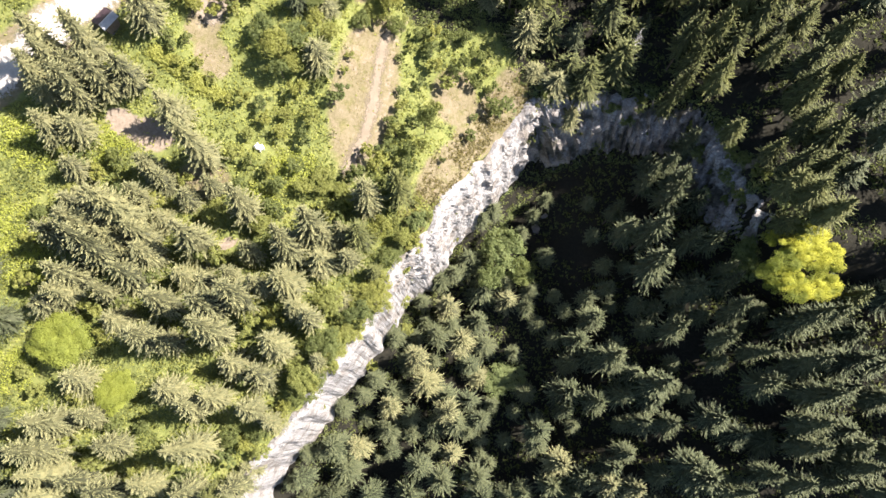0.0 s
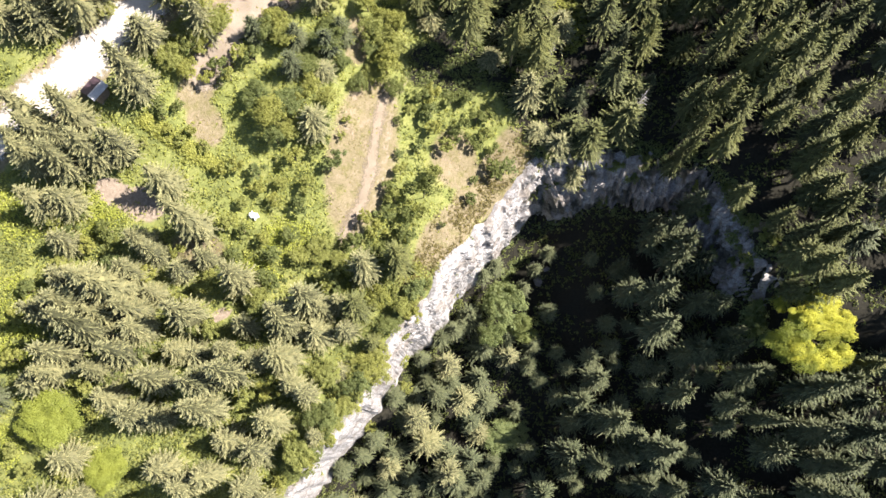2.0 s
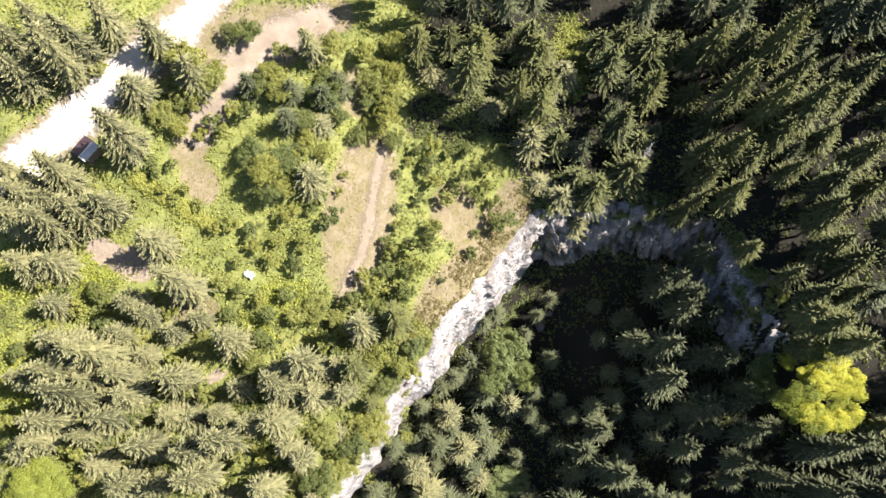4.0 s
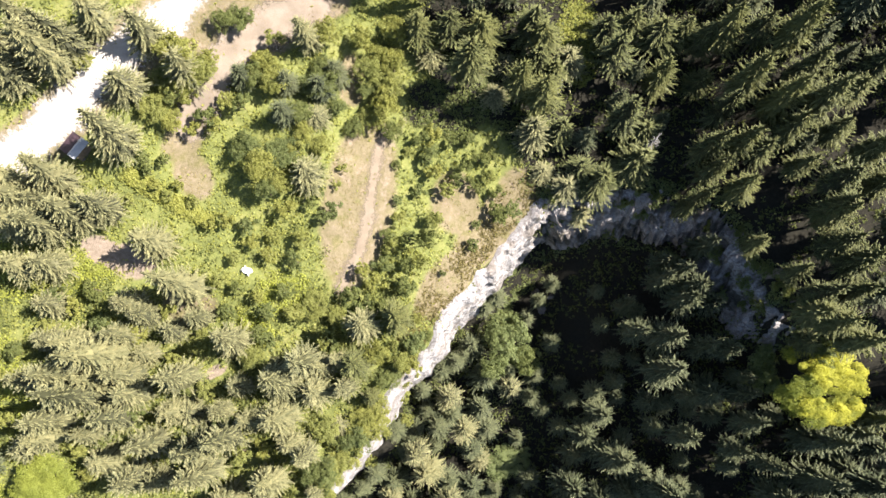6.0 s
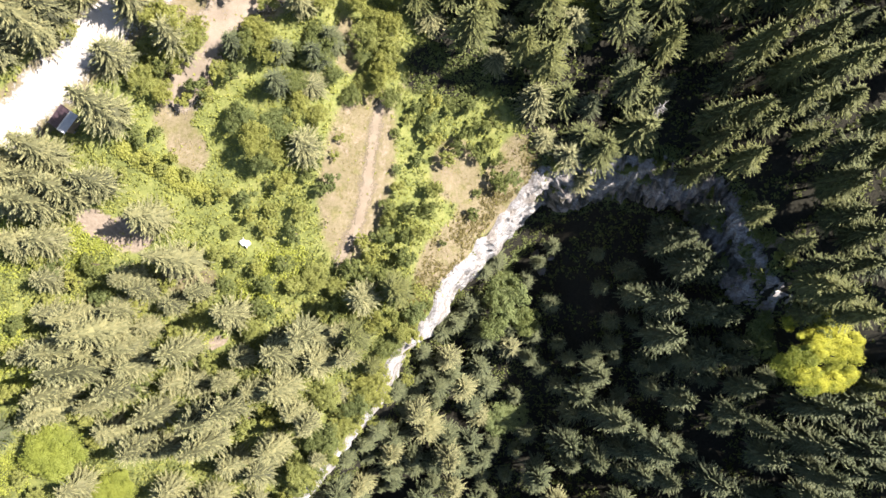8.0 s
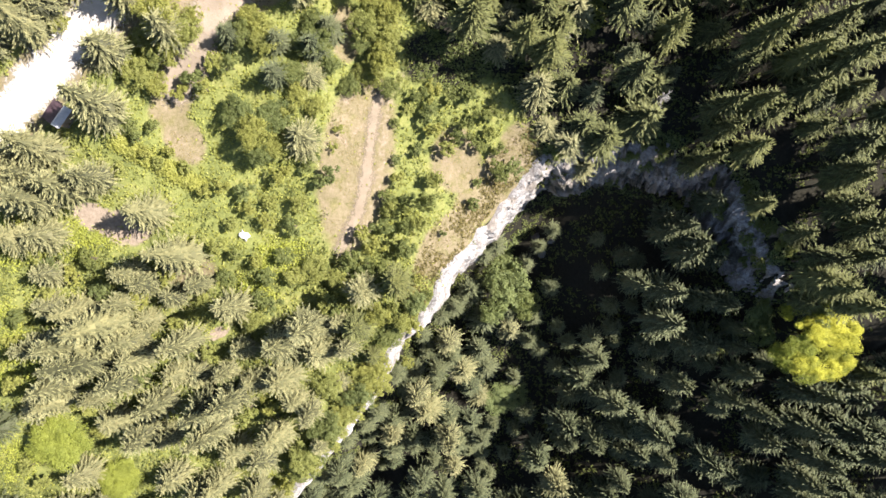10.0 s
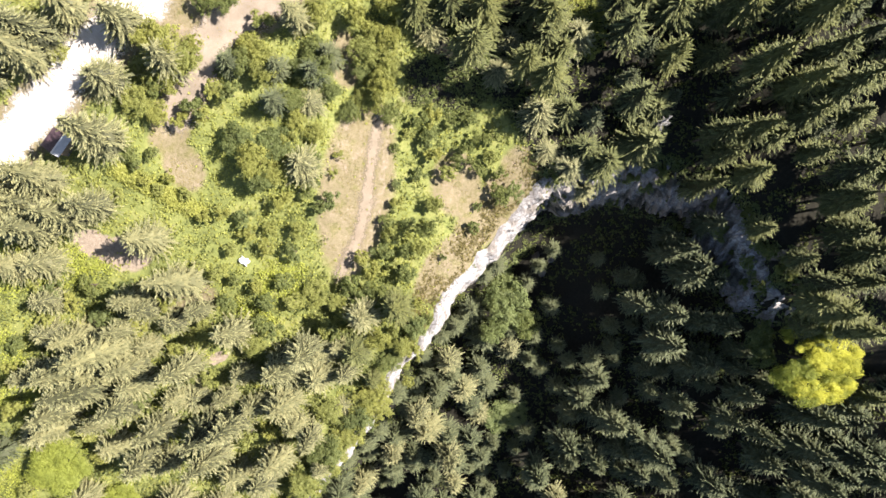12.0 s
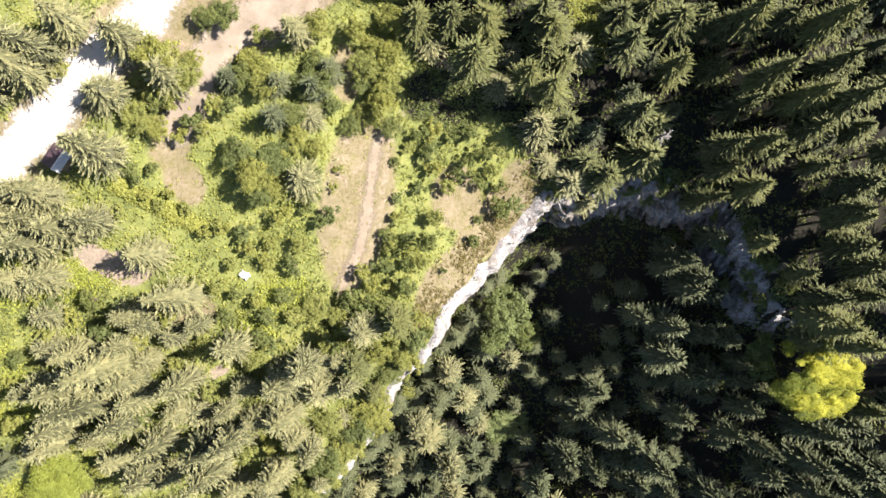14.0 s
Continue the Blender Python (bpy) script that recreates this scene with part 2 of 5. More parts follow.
def rim_distance(x, y):
    """Metres from the rim of the cliff (plus: on the high side) and the place along it."""
    x, y = np.asarray(x, float), np.asarray(y, float)
    best, along, total = np.full(x.shape, 1e9), np.zeros(x.shape), 0.0
    for (ax, ay), (bx, by) in zip(RIM, RIM[1:]):
        dx, dy = bx - ax, by - ay
        run = math.hypot(dx, dy)
        u = np.clip(((x - ax) * dx + (y - ay) * dy) / run ** 2, 0, 1)
        d = np.hypot(x - ax - u * dx, y - ay - u * dy)
        along = np.where(d < best, total + u * run, along)
        best = np.minimum(best, d)
        total += run
    ring = RIM + [(400, 900), (-900, 900), (-900, -62)]
    inside = np.zeros(x.shape, bool)
    for (ax, ay), (bx, by) in zip(ring, ring[1:] + ring[:1]):
        if ay != by:
            inside ^= ((ay > y) != (by > y)) & (x < (bx - ax) * (y - ay) / (by - ay) + ax)
    return np.where(inside, best, -best), along


def upland(x, y):
    x, y = np.clip(x, -140, 150), np.clip(y, -90, 170)
    return (5.4 - 0.16 * (x + 14) + 0.33 * (y - 45.6) - 5 * smooth(-22, 0, x) * smooth(30, 50, y) + 10 * smooth(36, 56, x) + 0.15 * np.maximum(x - 56, 0)
            + 2.2 * smooth(-36, -48, x) * smooth(46, 60, y) - 0.08 * np.maximum(y - 80, 0)
            + 2.6 * np.exp(-((x + 2) / 6.5) ** 2 - ((y - 48) / 8) ** 2) - 2.6 * np.exp(-((x + 17) / 10) ** 2 - ((y - 77) / 9) ** 2))


def lowland(x, y):
    x, y = np.clip(x, -140, 150), np.clip(y, -90, 170)
    return -39 + 0.05 * (np.minimum(x, 20) - 20) + 0.5 * (np.clip(x, 20, 45) - 20) + 0.3 * np.maximum(x - 45, 0) + 0.33 * (y - 9) - 1.0


def rim_wobble(s):
    """How far the broken rim stands out from its smooth line."""
    return 0.5 * np.sin(0.33 * s + 0.8 * np.sin(0.21 * s)) + 0.35 * np.sin(0.83 * s + 1.5 * np.sin(0.37 * s)) + 0.1 * np.sin(2.3 * s + 2.0)


def wall_width(s):
    """Metres that the wall takes from its rim to its foot."""
    return 0.45 + 0.85 * smooth(108, 118, s) + 2.1 * smooth(112, 138, s) + 4.1 * smooth(147, 157, s) - 1.0 * smooth(165, 180, s) + 8 * smooth(192, 215, s)


def height(x, y):
    """The ground's height."""
    x, y = np.asarray(x, float), np.asarray(y, float)
    d, s = rim_distance(x, y)
    wide = wall_width(s)
    d = d + rim_wobble(s) * smooth(14, 4, np.abs(d))
    scree = (13 - 9 * smooth(98, 120, s)) * smooth(-9, -1.8, d) * smooth(160, 145, s)
    f = smooth(0, 1, (d + wide) / wide)
    lump = 0.35 * np.sin(x * 0.31 + 1.3 * np.sin(y * 0.17)) * np.sin(y * 0.27 + np.sin(x * 0.11)) + 0.12 * np.sin(x * 0.9 + y * 0.5) * np.sin(y * 0.83 - x * 0.3)
    return (lowland(x, y) + scree) * (1 - f) + upland(x, y) * f + lump


# ---- mesh tools ----
def mesh_from(name, verts, faces, material, smooth_shade=False, **layers):
    """A mesh from arrays of corners and of equal-sided faces, with float layers on its corners."""
    verts, faces = np.asarray(verts, np.float32), np.asarray(faces, np.int32)
    me = bpy.data.meshes.new(name)
    count, sides = faces.shape
    me.vertices.add(len(verts))
    me.vertices.foreach_set("co", verts.ravel())
    me.loops.add(count * sides)
    me.loops.foreach_set("vertex_index", faces.ravel())
    me.polygons.add(count)
    me.polygons.foreach_set("loop_start", np.arange(0, count * sides, sides, dtype=np.int32))
    me.polygons.foreach_set("use_smooth", np.full(count, smooth_shade))
    for key, values in layers.items():
        me.attributes.new(key, "FLOAT", "POINT").data.foreach_set("value", np.asarray(values, np.float32))
    me.update(calc_edges=True)
    me.validate()
    me.materials.append(material)
    return me


def from_bm(name, bm, material):
    me = bpy.data.meshes.new(name)
    bm.to_mesh(me)
    bm.free()
    me.materials.append(material)
    return me


def part(name, data, material, parent, label=""):
    """One mesh object under a thing or a part; data: a bmesh or a finished mesh."""
    me = from_bm(name, data, material) if isinstance(data, bmesh.types.BMesh) else data
    ob = new(name, me)
    ob.parent = parent
    return tagged(ob, label)


def grid_faces(rows, cols):
    i = np.arange(rows * cols).reshape(rows, cols)
    return np.stack([i[:-1, :-1], i[:-1, 1:], i[1:, 1:], i[1:, :-1]], -1).reshape(-1, 4)


def tube(path, radii, sides=7):
    """Corners and faces of a bent, tapering tube along a path."""
    path = np.asarray(path, float)
    ahead = np.gradient(path, axis=0)
    ahead /= np.linalg.norm(ahead, axis=1)[:, None] + 1e-9
    side = np.cross(ahead, (0.31, 0.77, 0.12))
    side /= np.linalg.norm(side, axis=1)[:, None] + 1e-9
    other = np.cross(ahead, side)
    a = np.linspace(0, 2 * math.pi, sides, endpoint=False)
    ring = side[:, None] * np.cos(a)[None, :, None] + other[:, None] * np.sin(a)[None, :, None]
    verts = (path[:, None] + ring * np.asarray(radii)[:, None, None]).reshape(-1, 3)
    i = np.arange(len(path) * sides).reshape(len(path), sides)
    j = np.roll(i, -1, 1)
    return verts, np.stack([i[:-1], j[:-1], j[1:], i[1:]], -1).reshape(-1, 4)


def joined(pieces):
    verts, faces, at = [], [], 0
    for v, f in pieces:
        verts.append(v), faces.append(np.asarray(f) + at)
        at += len(v)
    return np.concatenate(verts), np.concatenate(faces)


def near_line(x, y, line):
    """Metres from a bent line."""
    best = np.full(np.shape(x), 1e9)
    for (ax, ay), (bx, by) in zip(line, line[1:]):
        dx, dy = bx - ax, by - ay
        u = np.clip(((x - ax) * dx + (y - ay) * dy) / (dx * dx + dy * dy), 0, 1)
        best = np.minimum(best, np.hypot(x - ax - u * dx, y - ay - u * dy))
    return best


def blot(x, y, cx, cy, rx, ry, turn=0):
    """1 inside an ellipse, fading to 0 past its edge."""
    c, s = math.cos(radians(turn)), math.sin(radians(turn))
    u, v = (x - cx) * c + (y - cy) * s, -(x - cx) * s + (y - cy) * c
    return 1 - smooth(0.75, 1.25, np.sqrt((u / rx) ** 2 + (v / ry) ** 2))


# ---- what covers the ground ----
ROAD_LINE = [(-70, 50.5), (-63, 56.1), (-57, 60.9), (-51.5, 66.1), (-46.8, 71.2), (-42, 76.3), (-38.2, 80), (-34, 86), (-28, 96)]
SPUR_LINE = [(-16, 85), (-22.5, 81.5), (-29.5, 77.5), (-32.5, 73.5), (-34.5, 69.5), (-36.8, 66), (-38, 62)]
TRACK_LINE = [(-7.9, 69.2), (-9.7, 65.9), (-11.1, 57.5), (-12.5, 50.0), (-14.8, 44.8), (-17.5, 40.5)]


def dryness(x, y):
    on_top = smooth(-0.6, 0.2, rim_distance(x, y)[0])
    return on_top * np.max([blot(x, y, -13, 56, 5.2, 13.5, -12), blot(x, y, 8, 53.5, 8.5, 4, 48), blot(x, y, 0.5, 44.5, 7, 3.2, 50), blot(x, y, 2, 57, 4, 5),
                   blot(x, y, 12, 59.5, 3, 3.5), blot(x, y, -36.5, 58.5, 2.6, 3.5, 20), blot(x, y, -28, 79.5, 9.5, 4.5, 25), 1 - smooth(1.6, 3.0, near_line(x, y, SPUR_LINE)),
                   blot(x, y, -14, 74, 2, 4), 0.9 * blot(x, y, -38, 40, 4, 3), 1 - smooth(2.8, 4.4, near_line(x, y, ROAD_LINE))], axis=0)


def bareness(x, y):
    return np.max([0.45 * (1 - smooth(0.5, 1.1, near_line(x - 1.8, y, TRACK_LINE))), blot(x, y, -49.6, 47.5, 3.2, 2.0, -30), 0.8 * blot(x, y, -45.6, 46.2, 3.6, 2.7), 0.85 * blot(x, y, -34.6, 30.4, 1.9, 0.9, 25), blot(x, y, 53.2, 45.9, 1.5, 0.9, 20)], axis=0)


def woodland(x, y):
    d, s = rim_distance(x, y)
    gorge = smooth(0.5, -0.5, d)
    # Second term also lays dark litter where the trees' shade falls behind the clearing.
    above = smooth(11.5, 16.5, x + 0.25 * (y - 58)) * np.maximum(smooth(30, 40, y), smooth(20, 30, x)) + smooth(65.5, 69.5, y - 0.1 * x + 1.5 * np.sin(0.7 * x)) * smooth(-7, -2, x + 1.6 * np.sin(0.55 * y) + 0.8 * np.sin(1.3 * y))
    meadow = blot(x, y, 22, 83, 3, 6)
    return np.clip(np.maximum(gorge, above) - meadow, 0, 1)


def steps(lo, hi, step, far):
    core = np.arange(lo, hi + step / 2, step)
    grow = np.cumsum(step * 1.22 ** np.arange(1, 34))
    grow = grow[grow < far]
    return np.concatenate([lo - grow[::-1], core, hi + grow])


gx, gy = np.meshgrid(steps(-85, 95, 0.8, 2600), steps(-45, 115, 0.8, 2600))
gz = height(gx, gy)
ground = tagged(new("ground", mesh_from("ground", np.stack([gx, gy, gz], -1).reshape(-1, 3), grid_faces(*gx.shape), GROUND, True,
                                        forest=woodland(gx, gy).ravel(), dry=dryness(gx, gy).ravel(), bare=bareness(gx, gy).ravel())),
                "grassy mountain slope with dry patches and forest floor darkened for tree shade", "ground", kind="structure")


def strip(name, line, half, lift, material, label, crown=0.0, seed=0, step=0.5, across=9):
    """A road draped over the ground, with frayed edges."""
    line = np.array(line, float)
    run = np.concatenate([[0], np.cumsum(np.hypot(*np.diff(line, axis=0).T))])
    s = np.arange(0, run[-1], step)
    x, y = np.interp(s, run, line[:, 0]), np.interp(s, run, line[:, 1])
    soften = np.ones(9) / 9
    x[4:-4], y[4:-4] = np.convolve(x, soften, "valid"), np.convolve(y, soften, "valid")
    nx, ny = -np.gradient(y), np.gradient(x)
    size = np.hypot(nx, ny)
    rng = np.random.default_rng(seed)
    wob = np.convolve(rng.normal(0, 1, len(s) + 8), np.ones(9) / 5, "valid")[: len(s)], np.convolve(rng.normal(0, 1, len(s) + 8), np.ones(9) / 5, "valid")[: len(s)]
    u = np.linspace(-1, 1, across)
    off = np.where(u[None] < 0, u[None] * (half + 0.25 * half * wob[0][:, None]), u[None] * (half + 0.25 * half * wob[1][:, None]))
    px, py = x[:, None] + off * (nx / size)[:, None], y[:, None] + off * (ny / size)[:, None]
    pz = height(px, py) + lift + crown * (1 - u[None] ** 2) - 0.05 * (np.abs(u[None]) > 0.99)
    middle = (1 - np.abs(u))[None] * np.minimum(smooth(-1, 4, s), smooth(s[-1] + 1, s[-1] - 4, s))[:, None]
    return tagged(new(name, mesh_from(name, np.stack([px, py, pz], -1).reshape(-1, 3), grid_faces(*px.shape), material, True, middle=middle.ravel())), label, name.replace("_", " "), kind="structure")


strip("road", ROAD_LINE, 3.5, 0.06, GRAVEL, "sun-bleached white gravel forest road", 0.1, 1)
strip("dirt_track", TRACK_LINE, 1.5, 0.05, TRACK, "pale earth track worn into the dry clearing", 0.0, 2)
strip("dirt_track", SPUR_LINE, 3.5, 0.05, DIRT, "pinkish dirt track branching off the gravel road", 0.0, 3)


# ---- the cliff ----
def cliff():
    rim = np.array(RIM, float)
    run = np.concatenate([[0], np.cumsum(np.hypot(*np.diff(rim, axis=0).T))])
    s = np.arange(48, 207, 0.36)
    x, y = np.interp(s, run, rim[:, 0]), np.interp(s, run, rim[:, 1])
    soften = np.ones(15) / 15
    x[7:-7], y[7:-7] = np.convolve(x, soften, "valid"), np.convolve(y, soften, "valid")
    nx, ny = np.gradient(y), -np.gradient(x)
    size = np.hypot(nx, ny)
    nx, ny = nx / size, ny / size
    wide = wall_width(s)
    v = np.linspace(0, 1, 80)
    even = 0.5 - np.sin(np.arcsin(1 - 2 * v) / 3)
    out = -0.9 + even[None] * (wide[:, None] * (0.9 - 0.35 * smooth(192, 213, s)[:, None]) + 0.9) + (0.5 * smooth(160, 140, s)[:, None]) * smooth(0.8, 1.0, v)[None] + rim_wobble(s)[:, None]
    px, py = x[:, None] + out * nx[:, None], y[:, None] + out * ny[:, None]
    pz = height(px, py)
    proud = np.zeros_like(px)
    rough = 0.8 + 0.7 * smooth(140, 152, s)
    for i in range(px.shape[0]):
        for j in range(px.shape[1]):
            p = Vector((px[i, j], py[i, j], pz[i, j]))
            w = p + 1.2 * Vector((noise.noise(p * 0.35), noise.noise(p * 0.35 + Vector((9, 3, 1))), noise.noise(p * 0.35 + Vector((2, 8, 5)))))
            block = noise.cell(Vector((w.x * 0.5, w.y * 0.5, w.z * 0.3)))
            small = noise.cell(Vector((w.x * 1.2, w.y * 1.2, w.z * 0.6)))
            slab = noise.noise(Vector((p.x * 0.25 + p.y * 0.25, (p.x - p.y) * 0.75 + p.z * 0.35, p.z * 0.12)))
            proud[i, j] = 0.75 + (rough[i] - 0.8) * 1.5 * (1 - 2 * abs(slab)) + rough[i] * (0.15 * (block - 0.4) + 0.11 * (small - 0.5)) + 0.3 * noise.fractal(Vector((p.x * 0.5, p.y * 0.5, p.z * 0.27)), 0.75, 2.1, 5)
    proud *= smooth(0, 0.07, v)[None]
    proud -= 0.7 * smooth(0.1, 0.0, v)[None] + 1.6 * smooth(0.93, 1.0, v)[None] + 1.5 * smooth(0.3, 0.12, v)[None] * smooth(149, 154, s)[:, None]
    back = smooth(191, 206, s)[:, None] * 1.3
    px, py, pz = px + (proud - back) * nx[:, None] * 1.0, py + (proud - back) * ny[:, None] * 1.0, pz + 0.45 * (proud - back)
    # The mask for brown, shade-darkened rock rises past the corner.
    return mesh_from("cliff", np.stack([px, py, pz], -1).reshape(-1, 3), grid_faces(*px.shape), ROCK, False, weathered_shaded=np.broadcast_to(0.72 * smooth(138, 148, s)[:, None] + 0.0 * px, px.shape).ravel())


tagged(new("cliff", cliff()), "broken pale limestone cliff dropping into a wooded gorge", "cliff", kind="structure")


# ---- plants ----
def spruce_meshes(seed, rows=25, lean=1.0, thin=1.0, loose=0.34, full=0.84, base=0.1):
    """Trunk and crown of a spruce 16 m high and 2.5 m in radius: whorls of drooping, comb-like fronds round a dark core."""
    rng = np.random.default_rng(seed)
    tall, wide = 16.0, 2.5
    path = np.stack([0.12 * np.sin(np.linspace(0, 3, 9) + seed), 0.12 * np.cos(np.linspace(0, 2.5, 9) * 1.3 + seed) - 0.1, np.linspace(-0.5, tall * 0.985, 9)], -1)
    v, f = tube(path, np.linspace(0.24, 0.02, 9), 7)
    trunk = mesh_from("trunk", v, f, BARK, True)
    corners, tips, tones = [], [], []

    def blade(a, b, c, ta, tc, tone):
        corners.append((a, b, c)), tips.append((ta, ta, tc)), tones.append((tone, tone, tone))

    def reach(u):
        return 1.1 * wide * (1 - u) ** full * (1.0 if u > 0.1 else 0.8) + 0.14

    # ragged skirts, one below another: an added dark core with shade in its colour
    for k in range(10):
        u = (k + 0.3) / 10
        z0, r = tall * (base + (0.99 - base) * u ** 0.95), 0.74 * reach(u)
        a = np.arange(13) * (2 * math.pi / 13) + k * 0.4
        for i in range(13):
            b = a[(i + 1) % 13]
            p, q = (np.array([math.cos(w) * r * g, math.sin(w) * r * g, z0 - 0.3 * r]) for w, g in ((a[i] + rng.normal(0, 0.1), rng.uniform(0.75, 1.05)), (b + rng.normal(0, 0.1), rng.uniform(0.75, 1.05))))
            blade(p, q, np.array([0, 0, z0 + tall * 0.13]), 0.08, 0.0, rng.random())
    for k in range(rows):
        u = (k + 0.5) / rows
        z0 = tall * (base + (0.99 - base) * u ** 0.95)
        spokes = 17 if u < 0.45 else 13 if u < 0.75 else 8
        for a in np.arange(spokes) * (2 * math.pi / spokes) + rng.uniform(0, 6.28):
            if rng.random() > thin:
                continue
            a += rng.normal(0, loose)
            run = reach(u) * rng.choice((0.6, 0.82, 1.0, 1.14)) * rng.uniform(0.82, 1.12)
            zb, tone = z0 + rng.normal(0, 0.22), rng.random()
            rise = (0.85 * u ** 2 - 0.05 + rng.normal(0, 0.1)) * lean
            fall = 0.46 * (1 - u) + 0.1
            ahead, side = np.array([math.cos(a), math.sin(a), 0]), np.array([-math.sin(a), math.cos(a), 0])
            bend = side * rng.normal(0, 0.1)
            count = max(3, int(run / 0.36) + 1)
            s = np.arange(count + 1) / count
            spine = (ahead[None] + bend[None] * s[:, None]) * (run * s)[:, None]
            spine[:, 2] = zb + run * (rise * s - fall * s ** 2 + 0.24 * s ** 4)
            broad = (0.06 * run + 0.15) * np.clip(1.2 - s, 0, 1) ** 0.7 * np.clip(s * 3.0, 0.3, 1)
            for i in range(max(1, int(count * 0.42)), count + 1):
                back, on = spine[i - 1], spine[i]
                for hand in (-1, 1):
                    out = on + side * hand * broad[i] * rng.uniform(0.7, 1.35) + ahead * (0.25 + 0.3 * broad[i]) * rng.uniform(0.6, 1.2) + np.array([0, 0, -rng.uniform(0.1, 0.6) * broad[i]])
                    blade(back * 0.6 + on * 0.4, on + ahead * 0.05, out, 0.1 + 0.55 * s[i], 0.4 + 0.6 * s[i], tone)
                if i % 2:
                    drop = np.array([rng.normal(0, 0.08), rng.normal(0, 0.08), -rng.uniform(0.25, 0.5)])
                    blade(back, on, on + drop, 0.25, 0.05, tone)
            end = spine[-1]
            blade(end - side * 0.06 - ahead * 0.14, end + side * 0.06 - ahead * 0.14, end + ahead * 0.32 + np.array([0, 0, 0.06]), 0.8, 1.0, tone)
    for a in np.linspace(0, 6.28, 5, endpoint=False):
        p, w = np.array([0, 0, tall * 0.97]), 0.1 * np.array([math.cos(a), math.sin(a), 0])
        blade(p + w, p - w, p + np.array([0, 0, 0.55]), 0.7, 1.0, 0.8)
    verts, tips, tones = np.array(corners).reshape(-1, 3), np.array(tips).ravel(), np.array(tones).ravel()
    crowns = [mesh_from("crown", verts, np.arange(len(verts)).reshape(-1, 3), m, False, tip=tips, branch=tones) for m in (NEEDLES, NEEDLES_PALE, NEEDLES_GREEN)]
    return trunk, crowns, verts, tips, tones


def leaf_cloud(rng, centres, radii, per, size, flat=0.75):
    """Small leaves gathered round the given centres."""
    n = len(centres) * per
    c, r = np.repeat(centres, per, 0), np.repeat(radii, per)
    way = rng.normal(0, 1, (n, 3))
    way /= np.linalg.norm(way, axis=1)[:, None]
    way[:, 2] = np.abs(way[:, 2]) * 0.9 - 0.15
    at = c + way * (r * rng.uniform(0.4, 1.2, n))[:, None] * np.array([1, 1, flat])
    up = way * 0.7 + rng.normal(0, 0.45, (n, 3)) + np.array([0, 0, 0.55])
    up /= np.linalg.norm(up, axis=1)[:, None]
    a = np.cross(up, rng.normal(0, 1, (n, 3)))
    a /= np.linalg.norm(a, axis=1)[:, None]
    b = np.cross(up, a)
    s = size * rng.uniform(0.6, 1.3, n)[:, None]
    verts = np.stack([at - a * s * 0.6 - b * s * 0.35, at - a * s * 0.2 + b * s * 0.62, at + a * s * 0.75], 1).reshape(-1, 3)
    return verts, np.arange(n * 3).reshape(-1, 3)


def broadleaf_meshes(seed, clumps, per, size, tall, wide, materials, low=0.25, lobes=7, knob=1.0):
    """Trunk with limbs, and a crown of leaf clumps with gaps."""
    rng = np.random.default_rng(seed)
    turn = np.arange(lobes) * 2.39996 + rng.uniform(0, 6)
    far = wide * np.array([0.12] + [0.62 if lobes > 6 else 0.5] * (lobes - 1)) * rng.uniform(0.45, 1.15, lobes)
    high = tall * (0.8 - 0.38 * (far / wide) ** 1.5) * rng.uniform(0.75, 1.1, lobes)
    broad = wide * knob * rng.uniform(0.26, 0.46, lobes) * (1.0 if lobes > 6 else 1.2)
    which = np.arange(clumps) % lobes
    way = rng.normal(0, 1, (clumps, 3))
    way /= np.linalg.norm(way, axis=1)[:, None]
    way[:, 2] = np.abs(way[:, 2]) * 1.1 - 0.25
    centres = np.stack([far * np.cos(turn), far * np.sin(turn), high * (1 - low * 0.3)], -1)[which] + way * broad[which][:, None] * np.array([1, 1, min(0.9, 0.32 * tall / wide)])
    centres[:, 2] = np.maximum(centres[:, 2], tall * low * 0.6)
    radii = wide * 0.19 * knob * rng.uniform(0.5, 1.5, clumps)
    v, f = leaf_cloud(rng, centres, radii, per, size)
    crowns = [mesh_from("crown", v, f, m) for m in materials]
    pieces = [tube([(0, 0, -0.4), (0.05, 0.03, tall * 0.2), (0, 0.1, tall * 0.45), (0.1, 0, tall * 0.7)], np.array([0.045, 0.035, 0.025, 0.01]) * tall * 0.5, 7)]
    for i in range(0, clumps, max(1, clumps // 9)):
        base = np.array([0, 0, tall * rng.uniform(0.15, 0.4)])
        pieces.append(tube([base, base * 0.5 + centres[i] * 0.5 + np.array([0, 0, -0.04 * tall]), centres[i]], np.array([0.016, 0.011, 0.004]) * tall * 0.5, 5))
    v, f = joined(pieces)
    return mesh_from("trunk", v, f, BARK, True), crowns


SPRUCES = [spruce_meshes(11, full=0.72), spruce_meshes(12, 24, 1.2, full=0.64), spruce_meshes(13, 23, 0.8, 0.92, full=0.76), spruce_meshes(14, 24, 1.5, full=0.58), spruce_meshes(15, 22, 0.6, 0.88, full=0.85)]
FOREST = [spruce_meshes(71, 20, 1.1, full=0.6, base=0.34), spruce_meshes(72, 19, 1.3, full=0.52, base=0.4), spruce_meshes(73, 20, 0.9, 0.95, full=0.68, base=0.3), spruce_meshes(74, 19, 1.5, full=0.48, base=0.42), spruce_meshes(75, 20, 0.7, 0.92, full=0.75, base=0.34)]
BUSHY = [spruce_meshes(61, 22, 1.8, 1.0, 0.5, 0.7), spruce_meshes(62, 22, 1.4, 1.0, 0.5, 0.62)]
